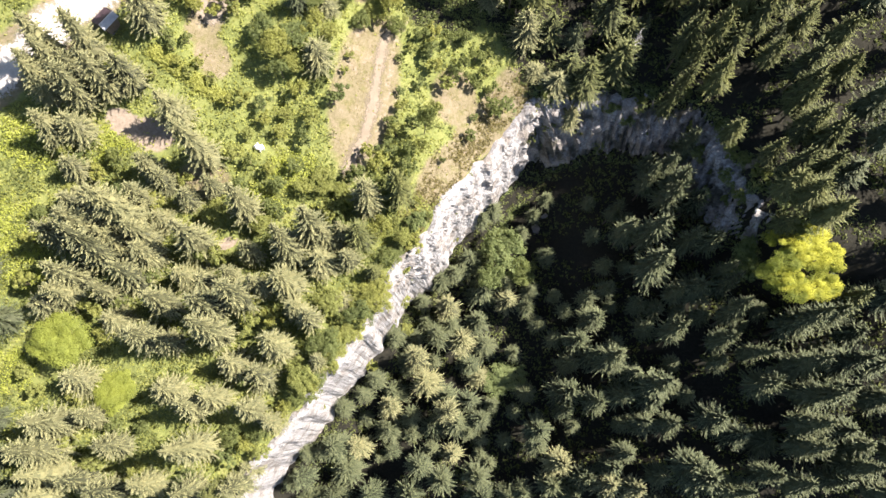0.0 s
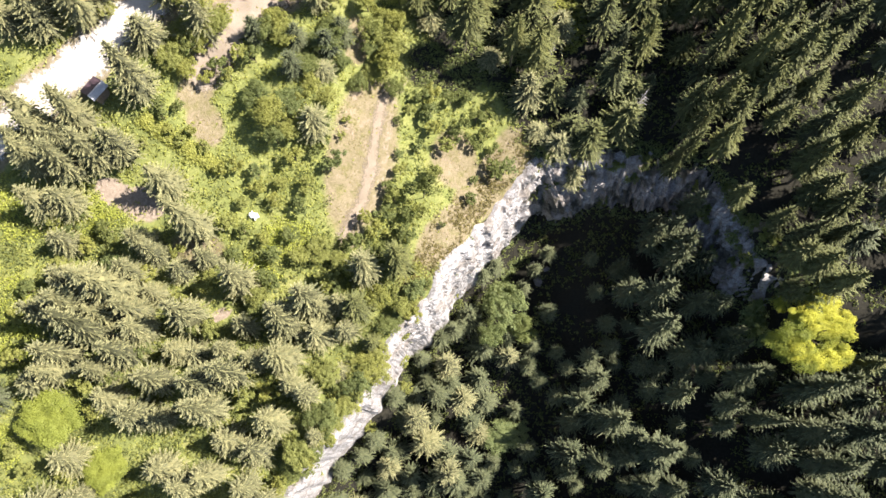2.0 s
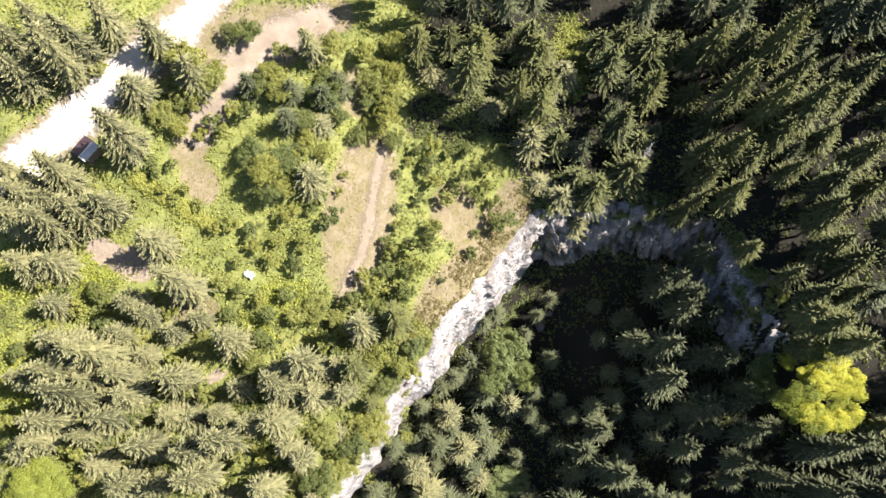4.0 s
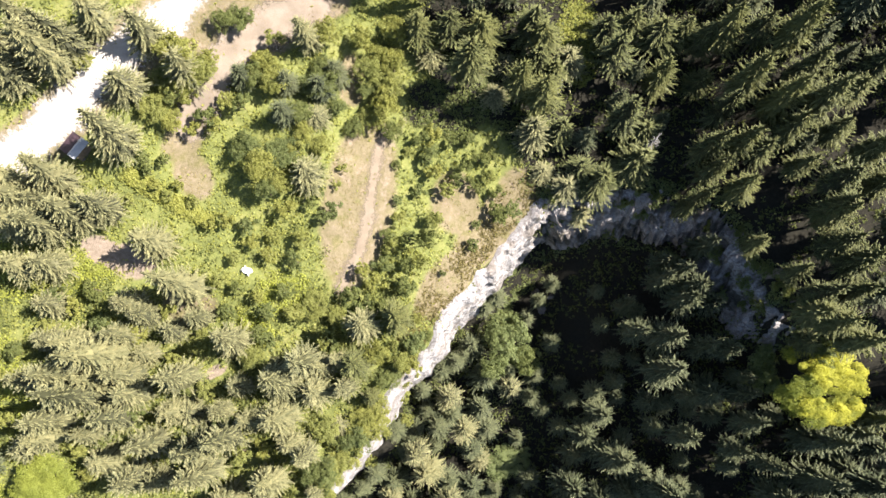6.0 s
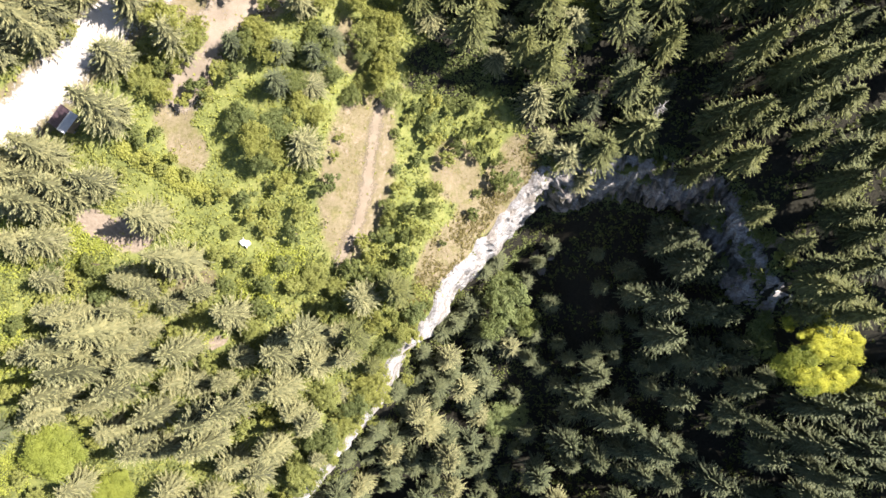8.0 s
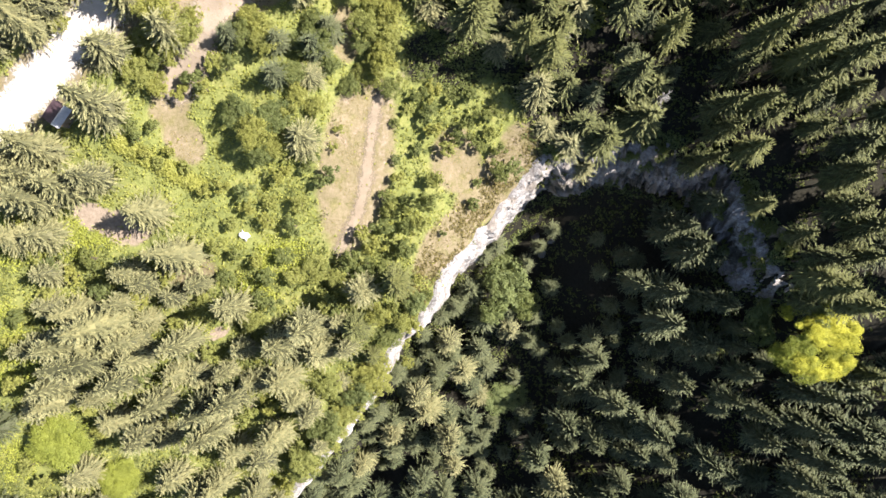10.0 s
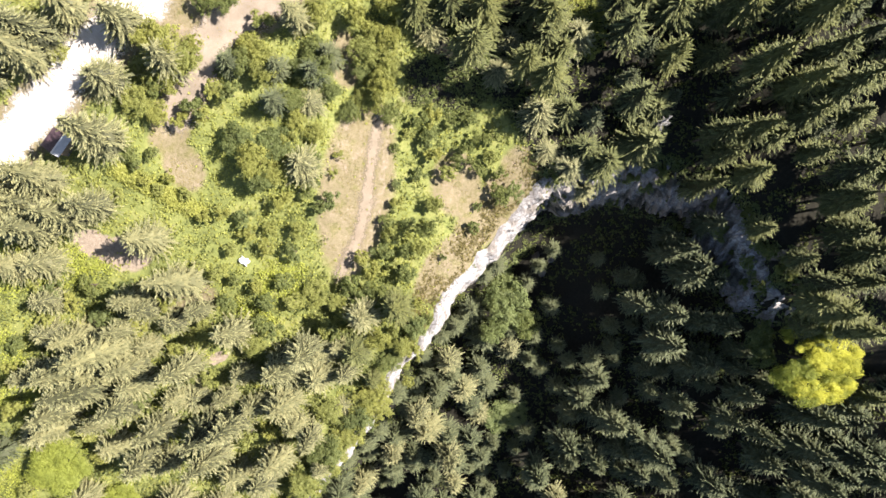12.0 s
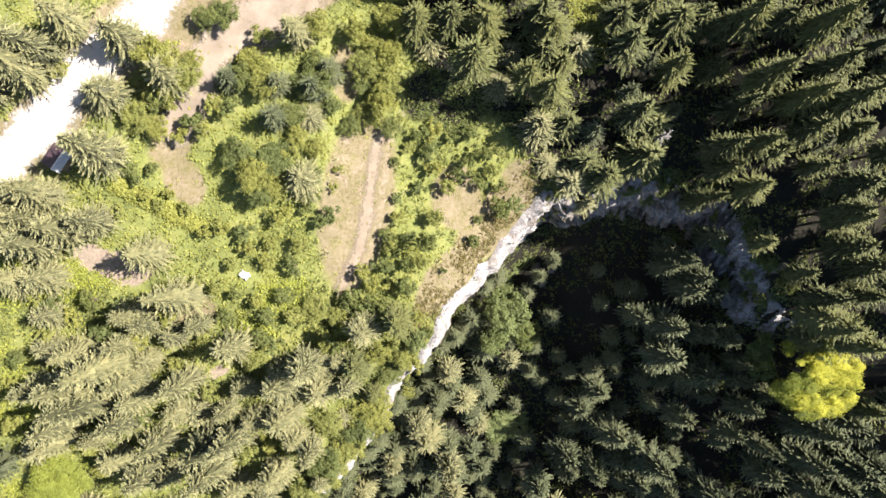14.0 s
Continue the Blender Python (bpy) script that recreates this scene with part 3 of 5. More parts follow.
BROADLEAVES = [broadleaf_meshes(20 + i, 90, 56, 0.205, 8, 3, (LEAVES, LEAVES_MID, LEAVES_BLUE), 0.25, 12) for i in range(5)]
SHRUBS = [broadleaf_meshes(30 + i, 24, 56, 0.17, 3, 1.5, (LEAVES, LEAVES_MID, LEAVES_BLUE), 0.1, 5) for i in range(5)]
LIME = broadleaf_meshes(51, 150, 220, 0.115, 8, 3, (LEAVES_LIME,), 0.15, 11)
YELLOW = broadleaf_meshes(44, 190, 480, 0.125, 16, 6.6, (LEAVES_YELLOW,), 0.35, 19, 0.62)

GROWN = []
plant_rng = np.random.default_rng(5)


def plant(name, label, category, group, trunk, crown, x, y, sx, sz, uneven=0.1, turn=None):
    z = float(height(x, y))
    thing = tagged(new(name), label, category, group)
    thing.matrix_basis = pose(x, y, z - 0.1, plant_rng.normal(0, 2), plant_rng.normal(0, 2), plant_rng.uniform(0, 360) if turn is None else turn) @ Matrix.Diagonal((sx, sx * plant_rng.uniform(1 - uneven, 1 + uneven), sz, 1))
    part("trunk", trunk, None, thing)
    part("crown", crown, None, thing)
    GROWN.append((x, y))
    return thing


def grove(group, kind, rows):
    """Plants at (x, y, height, radius)."""
    for x, y, tall, wide in rows:
        r = plant_rng.random()
        if kind == "spruce":
            kinds = BUSHY if tall < 3.4 * wide else FOREST if x > -8 else SPRUCES
            trunk, crowns, *_ = kinds[int(plant_rng.integers(len(kinds)))]
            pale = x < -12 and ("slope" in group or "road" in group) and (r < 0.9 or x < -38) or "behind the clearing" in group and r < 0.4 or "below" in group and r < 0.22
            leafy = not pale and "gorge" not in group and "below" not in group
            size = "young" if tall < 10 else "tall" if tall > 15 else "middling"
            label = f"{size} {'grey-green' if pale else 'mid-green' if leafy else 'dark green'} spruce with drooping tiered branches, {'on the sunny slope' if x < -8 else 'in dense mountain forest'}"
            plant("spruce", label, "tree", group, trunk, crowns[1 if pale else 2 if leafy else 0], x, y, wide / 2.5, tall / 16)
        elif kind == "broadleaf" and -31 < x < -13 and y > 55 and tall < 5.5 and r < 0.3:
            trunk, crowns, *_ = BUSHY[int(plant_rng.integers(len(BUSHY)))]
            plant("spruce", "young dark green spruce crowded among leafy bushes", "tree", "young spruces by the clearing", trunk, crowns[0], x, y, wide * 1.05 / 2.5, (tall + 2.2) / 16)
        elif kind == "broadleaf":
            trunk, crowns = BROADLEAVES[int(plant_rng.integers(len(BROADLEAVES)))]
            tone = 2 if "gorge" in group else int(r < (0.8 if x < -32 and y > 60 else 0.9 if -13 < x < -6 and y > 66 else 0.72 if x > -14 and y < 56 else 0.6))
            label = f"{('mid-green', 'light yellow-green', 'cool green')[tone]} broadleaf tree with a rounded leafy crown"
            plant("broadleaf_tree", label, "tree", group, trunk, crowns[tone], x, y, wide / 3, tall / 8, 0.25)
        elif kind == "lime":
            plant("shrub", "large rounded lime-green leafy bush on the sunny slope", "shrub", group, LIME[0], LIME[1][0], x, y, wide / 3, tall / 8, 0.2)
        elif kind == "yellow":
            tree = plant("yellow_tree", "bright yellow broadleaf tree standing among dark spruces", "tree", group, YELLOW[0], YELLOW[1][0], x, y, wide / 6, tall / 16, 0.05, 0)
            tree.matrix_basis = tree.matrix_basis @ Matrix.Diagonal((1.08, 0.82, 1, 1))
        else:
            trunk, crowns = SHRUBS[int(plant_rng.integers(len(SHRUBS)))]
            tone = int(r < (0.2 if "clearing" in group or "ledges" in group else 0.65))
            label = f"{('leafy dark green', 'leafy yellow-green')[tone]} shrub growing {'on a rock ledge' if 'ledges' in group else 'in rough grass'}"
            plant("shrub", label, "shrub", group, trunk, crowns[tone], x, y, wide / 1.5, tall / 3, 0.3)


grove("shrubs on the ledges of the cliff", "shrub", [
    (27.4, 61.1, 2.5, 1.2), (32.6, 60.3, 3.4, 1.2), (50.5, 41.3, 2.2, 1.5), (19.6, 60.3, 3, 1.4), (38.2, 55.9, 2.7, 1.2), (44.4, 51.9, 3.9, 1.7),
    (17.9, 58.4, 3.4, 1.7), (35.7, 59.6, 3.6, 1.6), (50.1, 48.2, 2.4, 1.6), (16.1, 57, 2.4, 1.5), (36.2, 59, 2.5, 1.6), (51.4, 40.6, 3.3, 1.6),
    (42.7, 58.7, 3.8, 1.3), (25.9, 57.2, 3.9, 1.4), (48.6, 46.2, 3.9, 1.2), (54.3, 43, 3, 1.6), (45.1, 54.8, 2.7, 1.7), (51.4, 46.5, 2.9, 1.6),
    (53.2, 43.7, 2.6, 1.7), (48.3, 52.5, 2.6, 1.2), (19.6, 56.2, 2.8, 1.6), (18.7, 58.9, 3.5, 1.6),
])
grove("shrubs on the ledges of the cliff", "shrub", [
    (44.8, 54.7, 2.5, 1.8), (22.8, 58.3, 2.4, 1.2),
])
grove("lime-green bushes", "lime", [
    (-57.6, 14.2, 8.2, 4.3), (-50.8, 7.3, 5, 3.2),
])
grove("yellow tree", "yellow", [
    (60.0, 28.5, 17.5, 7.5),
])
grove("shrubs on the rim of the wall", "shrub", [
    (-4.8, 31.3, 4.4, 1.8), (-6.8, 28.8, 4.1, 1.8), (-8.1, 26.5, 4.2, 2),
])
grove("broadleaf trees on the rim of the wall", "broadleaf", [
    (-10.6, 24.6, 4.2, 2.3), (-11.7, 22.3, 4.9, 2.8), (-13.5, 20, 5.6, 2.55), (-15.5, 17.2, 4.2, 2.3), (-17.4, 14.6, 4.9, 2.8), (-18.6, 12.5, 5.6, 2.55),
    (-20.9, 10.1, 4.2, 2.3), (-22.6, 7.8, 4.9, 2.8),
])
grove("forest above the amphitheatre", "spruce", [
    (25.4, 81.9, 9.7, 2.7), (26.59, 77.65, 13.54, 3.08), (27.81, 68.45, 16.69, 2.7), (33.7, 81.2, 11, 3.19), (43.5, 80.1, 14.8, 3.01), (41, 76, 6.2, 2.7),
    (33.89, 74.66, 14.04, 2.46), (45.07, 71.96, 19.38, 2.8), (50.9, 78.3, 18.1, 2.69), (52.03, 73.08, 15.93, 2.38), (55.8, 74.1, 9.5, 2.8), (60.91, 71.59, 10.43, 2.58),
    (48.79, 68.87, 17.8, 2.69), (54.9, 68.5, 17.7, 3.01), (42.21, 69, 17.4, 2.15), (51.3, 65.4, 13.9, 2.38), (40.1, 64.1, 19.6, 2.38), (44.22, 63.95, 17.93, 2.38),
    (53.44, 60.78, 11.69, 2.15), (58.4, 65.2, 10.9, 2.58), (31.9, 68.5, 7.9, 3.69), (29.8, 63.4, 11.6, 3.69),
])
grove("forest above the amphitheatre", "spruce", [
    (48.3, 63.41, 11.99, 2.38), (25.07, 60.21, 11.41, 3.45), (21.9, 62, 6.8, 2.7), (46.13, 57.68, 14.2, 2.8), (58.2, 57.67, 14.03, 3.01), (58.12, 53.14, 15.34, 2.58),
    (57.96, 54.32, 15.95, 2.69), (48.86, 50.1, 10.27, 2.15), (53.65, 44.48, 10.91, 1.94), (60.81, 42.01, 14.4, 2.15), (55.3, 41.3, 15.2, 2.15), (38.86, 56.55, 22.46, 1.96),
    (37, 82.2, 10.5, 2.7), (40.2, 81.1, 10.9, 2.58), (47.4, 80.2, 11.8, 2.38), (28.5, 82.6, 10.1, 2.7), (41.1, 60.8, 16.3, 2.15), (58.4, 48.4, 14, 2.58),
    (61.45, 45.82, 15.75, 2.69), (62.8, 62.3, 13.65, 2.75), (65.5, 58, 12, 2.52), (63.6, 74.6, 12, 2.52),
])
grove("forest behind the clearing", "spruce", [
    (6.3, 80.7, 10.4, 3.14), (3.55, 74.8, 15.68, 3.26), (13.2, 81.4, 11, 3.14), (15.5, 80, 10.7, 3.14), (19.7, 78.2, 7.4, 2.91), (14.4, 77.2, 9.4, 3.02),
    (17.1, 75.4, 8.5, 2.42), (11.58, 72.95, 14.65, 2.3), (15.4, 71.3, 14.5, 3.14), (14.32, 66.97, 9.2, 3.02), (18.25, 67.54, 8.17, 2.66), (19.2, 59.6, 6.1, 2.66),
    (16.2, 62.3, 2.5, 2.05), (9.8, 77.8, 3.6, 1.93), (22.9, 57.1, 10.3, 2.18), (1.2, 80.8, 9.3, 2.42), (-3.6, 80.3, 9.5, 2.66), (8, 73.2, 2.9, 2.42),
    (-2, 78.5, 3.1, 2.54),
])
grove("trees of the gorge", "spruce", [
    (40.01, 48.06, 18.34, 2.38), (38.3, 49.57, 12.47, 2), (37.77, 45.81, 18.5, 2.25), (42.83, 44.8, 17.56, 2.38), (41.21, 42.87, 17.16, 2.88), (45.8, 41.9, 13.2, 2.44),
    (32.3, 41.9, 12.1, 1.75), (34.36, 37.9, 18.02, 2.75), (37.49, 36.73, 22.49, 3.25), (47.89, 34.41, 16.25, 2.13), (44.19, 34.32, 17.44, 2.38), (38.44, 30.48, 21.28, 3.75),
    (37.6, 24.95, 7.5, 2), (46.37, 26.75, 11.6, 3.2), (42.05, 18.9, 18.13, 2.38), (49.82, 17.44, 17.26, 2.24), (51.69, 21.18, 20.91, 2.46), (54.12, 15.75, 18.92, 2.03),
    (31.41, 14.14, 19.25, 3.25), (36.24, 11.66, 12.93, 2.75), (28.7, 15.7, 15.5, 2.75), (29.5, 7.6, 19.6, 2.75),
])
grove("trees of the gorge", "spruce", [
    (34.17, 8.8, 13.59, 3), (38.8, 9.5, 21.4, 3.25), (38.5, 2.8, 10.7, 2.75), (56.47, 9.53, 16.29, 2.92), (62.17, 8.18, 21.39, 2.7), (60.7, 19, 23.7, 3.26),
    (61.66, 12.13, 19.7, 3.15), (66.25, 20.35, 17.42, 2.92), (67.5, 12.5, 21, 2.92), (28.83, 22.96, 13.62, 2.75), (26.98, 18.97, 12.49, 2.75), (24.93, 14.96, 12.07, 2.62),
    (23.18, 8.94, 17.2, 3.25), (18.9, 2.3, 17.6, 3.25), (23.6, 5.4, 18.5, 2), (16.8, 25.6, 11.8, 1.75), (50.5, 29.5, 14.9, 1.68), (50.4, 26.2, 19.1, 1.9),
    (38.7, 20.6, 11, 2), (46.3, -6.3, 16.9, 3.66), (51, -7, 14.6, 2.24), (57.2, -5.6, 18, 2.7),
])
grove("trees of the gorge", "spruce", [
    (54.1, -8.7, 16.7, 2.46), (63.2, -1, 18.2, 2.81), (63.5, 2.3, 19.6, 2.7), (63.4, -8.3, 17.7, 2.7), (67, -6.6, 16.6, 2.46), (70.2, -4.5, 18.8, 2.81),
    (16.2, -9.8, 13.5, 2.5), (13, -11, 12.4, 2.5), (43.76, 50.99, 16.48, 2.5), (18.58, -1.27, 12.25, 2.5), (35.05, -2.09, 13.92, 2.5), (48.25, 3.7, 14.21, 3.05),
    (53.66, 0.79, 11.8, 3.05), (68.04, 7.74, 18.13, 3.05), (59.62, -0.7, 6.8, 3.05), (67.27, -1.11, 9.4, 3.05),
    (39.3, 7.2, 12, 2.6), (42.2, 2.3, 13, 2.6), (70.6, 18.3, 12, 2.8), (67.7, 14.9, 12, 2.8), (72.2, -1.6, 13, 3), (69.6, 2.1, 13, 3),
    (28.6, 26.6, 12, 2.2), (43.1, 26.4, 12, 2.2), (66.5, 42.6, 10, 2.8), (73, 12.5, 14, 3), (48.4, 22.4, 8, 2.1), (51.2, 13.6, 9, 2.2), (74.5, 7, 14, 3),
    (73.6, 23.2, 13, 3),
])
grove("trees below the wall", "spruce", [
    (8.04, 29.6, 9.25, 3.25), (6.98, 23.35, 9.34, 2.75), (1.3, 22, 11.1, 3), (3.56, 19.13, 10.82, 2.75), (8.7, 19.17, 5.29, 2.75), (-0.53, 20.05, 18.24, 2.75),
    (-2.5, 11.2, 15.4, 3.25), (-4.92, 15.43, 23.5, 2.75), (7.5, 12.7, 4.5, 2.75), (5.52, 15.21, 7.47, 2.5), (5, 7.8, 9, 2.5), (0.4, 8.5, 10.1, 3),
    (-9.8, 9.5, 13.5, 3), (-11.3, 1.9, 12.2, 3), (7.4, 4.3, 9.5, 2.75), (2.5, 3.1, 11.3, 3.25), (-2.1, 2.6, 8, 2.75), (5.51, 35.49, 7.55, 3),
    (12.9, 27.6, 9.4, 2.5), (-6.7, 4.7, 11.1, 2.5), (1.05, 25.41, 16.25, 2.62), (-21.47, -1.24, 15.12, 3.38),
])
grove("trees below the wall", "spruce", [
    (-17.44, -1.26, 17.48, 2.75), (-20, -6.1, 14.7, 3.38), (-28, -7.1, 13.8, 3), (-26.8, -11.5, 13.8, 3), (-10.9, -2.4, 8.2, 2), (-4.9, -5, 13.7, 3.25),
    (-0.7, -8, 12.7, 3), (-7, -10.6, 12.1, 3), (1.8, -2.4, 10.4, 2.5), (6.5, -6.9, 12.4, 3.12), (7.7, -11.1, 11.9, 3), (22.5, -4.5, 16, 2.88),
    (21.7, -8.8, 14.6, 2.75), (27, -7.6, 14.8, 2.75), (25.7, -10.7, 13.4, 2.5), (31.7, -5.4, 14.9, 2.5), (35.9, -9.3, 15.8, 2.75), (32.2, -8.8, 15.8, 3),
    (40.9, -6.6, 12.5, 2.5), (45.1, -4.2, 14.8, 3.2), (-14.5, -11, 13.1, 3), (-11.28, 5.87, 20, 2.8),
])
grove("trees below the wall", "spruce", [
    (0.63, 5.79, 20, 2.5),
])
grove("spruces by the road", "spruce", [
    (-44.23, 61.01, 13.5, 2.94), (-19.4, 78.2, 8.9, 2.28), (-51.57, 70.7, 13.39, 2.8), (-57.15, 68.63, 10, 2.8), (-49.76, 73.23, 12, 2.8), (-35.89, 71.31, 9.36, 2.8),
    (-43.55, 68.88, 6.52, 2.8), (-40.48, 75.34, 9.5, 2.8), (-53.8, 74.2, 11, 2.7), (-46.2, 76.6, 9.5, 2.5), (-57.5, 72.5, 11, 2.7), (-61.5, 68.5, 10, 2.6),
])
grove("leafy trees by the road", "broadleaf", [
    (-36.5, 73.1, 9.1, 3), (-33.7, 71.5, 6.5, 2), (-7.9, 66.6, 3.9, 1.6), (-36.4, 69.7, 5.2, 1.6), (-9.2, 69.7, 7.8, 2.5), (-10.2, 67.6, 5.2, 1.6),
    (-8, 72.5, 6.5, 2), (-11.4, 74.8, 6.5, 2), (-7.6, 76.3, 6.5, 2), (-17.4, 72.4, 6.5, 2.2), (-13.5, 66.7, 3.2, 1.4), (-24.1, 71.1, 6.5, 2.2),
    (-27.2, 71.9, 5.2, 2), (-25.6, 74.2, 5.2, 2), (-38.6, 68.9, 4.2, 1.5), (-40.2, 66.2, 5.8, 2), (-38.3, 65, 4.6, 1.7), (-35.2, 72.3, 4.2, 1.6),
    (-48.7, 71.8, 3.6, 1.5), (-33, 73.9, 3.4, 1.4), (-22.4, 9.8, 7.5, 2.6),
])
grove("spruces of the left slope", "spruce", [
    (-50.31, 51.36, 13.06, 3.13), (-47.2, 52.8, 9.9, 2.58), (-54.29, 49.82, 13.18, 2.76), (-55, 45.13, 8.27, 2.7), (-40.77, 48.21, 10.2, 2.94), (-36.51, 42.32, 16.75, 3.04),
    (-47.7, 32.9, 17.6, 3.13), (-45.4, 30, 11.7, 2.58), (-38.26, 29.45, 14.62, 2.76), (-52.66, 30.28, 15.49, 2.94), (-51.06, 26.58, 17.94, 2.7), (-55.96, 23.64, 13.41, 2.94),
    (-59.69, 19.88, 7.09, 2.76), (-42.8, 20.3, 13.9, 2.76), (-45.5, 15.3, 11.4, 2.58), (-35.9, 20.18, 16.17, 2.7), (-31.3, 21.3, 17.1, 2.58), (-26.21, 13.95, 12.37, 2.7),
    (-24, 28.27, 15.67, 2.76), (-23.94, 23.85, 11.74, 2.7), (-32.69, 11.43, 8.57, 2.7), (-20.68, 31.97, 16.78, 2.76),
])
grove("spruces of the left slope", "spruce", [
    (-19.51, 27.25, 8.25, 2.7), (-45.16, 27.35, 10.3, 2.7), (-47.11, 24.17, 13.37, 2.7), (-38.1, 24.3, 4.5, 2.58), (-12.3, 37.22, 12.58, 2.7), (-18.4, 31.1, 9.1, 2.02),
    (-45.9, 35.4, 10.1, 2.21), (-13.49, 31.31, 8.97, 2.7), (-14.9, 28.3, 9.2, 2.02), (-21, 18.2, 15.4, 2.21), (-56.7, 35, 6, 2.02), (-43.2, 33, 5.5, 1.84),
    (-18.7, 67.4, 2.6, 2.02), (-44.2, 39.9, 9.5, 2.02), (-55.8, 39.9, 6.9, 2.21), (-39.7, 36.3, 6.1, 2.02), (-16.1, 22, 2.6, 2.02), (-58.59, 2.45, 14.4, 2.94),
    (-59.8, -1.6, 14.7, 2.94), (-59.2, -5, 13.7, 2.76), (-55.2, -5.9, 12.7, 2.58), (-37.87, -0.85, 19.53, 2.94),
])
grove("spruces of the left slope", "spruce", [
    (-38.82, 4.94, 14.2, 2.7), (-39.3, -7.2, 12.6, 2.58), (-32.8, -6.8, 12.4, 2.39), (-45.4, -6.8, 11.7, 2.39), (-50.4, -0.8, 10.6, 2.39), (-35.8, 6.3, 11.3, 2.39),
    (-28.91, 9.48, 8.18, 2.7), (-30.2, 4.5, 12.7, 2.39), (-26.9, 2.8, 9.8, 2.21), (-60.4, -7.7, 12.8, 2.58), (-51.7, -8, 11.7, 2.39), (-35.4, -8.2, 11.7, 2.39),
    (-31.8, -4.6, 9.4, 2.02), (-53.7, 3.4, 9.7, 2.02), (-52.4, 55.7, 12, 2.67), (-56.7, 52.8, 12, 2.76), (-57.4, 54.7, 12, 2.76), (-58.6, 51.9, 11, 2.76),
    (-58.8, 50.2, 11, 2.76), (-54.6, 53.1, 8, 2.39), (-58.5, 44.5, 10, 2.58), (-51.86, 34.51, 11.62, 2.7),
])
grove("spruces of the left slope", "spruce", [
    (-42.8, 38.3, 8.5, 2.02), (-35.8, 38.1, 8.2, 1.84), (-49.6, 29.1, 10.4, 2.21), (-57.5, 29.5, 11.5, 2.39), (-56.5, 21.2, 11.1, 2.3), (-50.4, 21.5, 10.1, 2.12),
    (-50.08, 17.58, 7.58, 2.7), (-39.9, 24.6, 7.4, 2.02), (-30.3, 28.2, 9.3, 1.84), (-28.9, 23.2, 10.7, 2.02), (-23.2, 19.8, 9.1, 2.02), (-42.2, 14.9, 10.4, 2.21),
    (-35.27, 15.96, 18.53, 2.7), (-25.2, 31, 7.5, 1.84), (-16.2, 31.8, 8.5, 1.84), (-11.1, 26.5, 5, 1.66), (-33.1, 24.7, 8.9, 1.84), (-19.8, 11.9, 8.2, 1.84),
    (-19.78, 58.49, 6.65, 2.8), (-6.65, 38.32, 13.19, 2.5), (-30.66, 34.61, 13.76, 2.8), (-55.57, 8.61, 8.39, 2.8),
])
grove("spruces of the left slope", "spruce", [
    (-42.68, 7.56, 8.91, 2.8),
])
grove("broadleaf trees of the slope", "broadleaf", [
    (-26, 58.9, 8.2, 2.88), (-23.8, 61.3, 5.8, 2.45), (-28.2, 62, 5.8, 2.3), (-23.7, 57.5, 5.1, 2.16), (-25.7, 56.2, 6.1, 2.02), (-19.2, 40.3, 4.6, 2.16),
    (-16.5, 38.9, 3.8, 1.73), (-9.4, 71.2, 2.4, 1.87), (-9.7, 74.5, 4.8, 1.87), (-7.4, 77.3, 4.8, 1.87), (-9.9, 77.6, 4.9, 1.73), (-7.1, 81, 6.4, 2.02),
    (-12.1, 79.1, 6.5, 2.16), (-1.5, 81, 6.1, 2.16), (-18.4, 21.7, 4.8, 2.3), (-19, 14.8, 7.2, 2.59), (-8.6, 29.5, 3.2, 2.45), (-10.2, 33.1, 6.6, 2.16),
    (-6.6, 31.9, 5.4, 1.87), (-28.6, 32.6, 5.7, 1.87), (-36.5, 34, 5.2, 1.73), (-16.9, 79.5, 5.9, 2.02),
])
grove("broadleaf trees of the slope", "broadleaf", [
    (-24.8, 72.9, 4.3, 2.02), (-22.7, 71.6, 4.2, 1.87), (-19.9, 71.4, 4.2, 1.87), (-23.1, 67.1, 4, 1.87), (-20.8, 67.5, 4, 1.87), (-28.5, 71.8, 3.7, 1.73),
    (-26.4, 74.9, 3, 1.44), (-28.6, 79.3, 4.7, 2.16), (-31, 78.9, 4.4, 1.73), (-15.8, 73.8, 4.2, 1.87), (-17.9, 74.6, 4.3, 1.87), (-18.1, 71.2, 4.1, 1.87),
    (-15.8, 69, 4.1, 1.58), (-20.3, 64.6, 4, 2.02), (-18, 63.4, 3.4, 1.58), (-11.5, 68.4, 3.5, 1.58), (-11.7, 72.4, 3.4, 1.58), (-12.8, 66.2, 2.8, 1.15),
    (-3.2, 50, 11.2, 1.73), (-1.4, 53.8, 4.5, 1.44), (-3.5, 46.9, 5.3, 1.44), (-8.3, 39.2, 3.9, 1.73),
])
grove("broadleaf trees of the slope", "broadleaf", [
    (-21.8, 8.5, 4.9, 1.87), (-29.4, 1.1, 6.3, 2.02), (-27.1, 3.7, 5.3, 1.73), (-33.9, 0.7, 5.2, 1.73), (-13.2, 22.8, 3.2, 1.58),
])
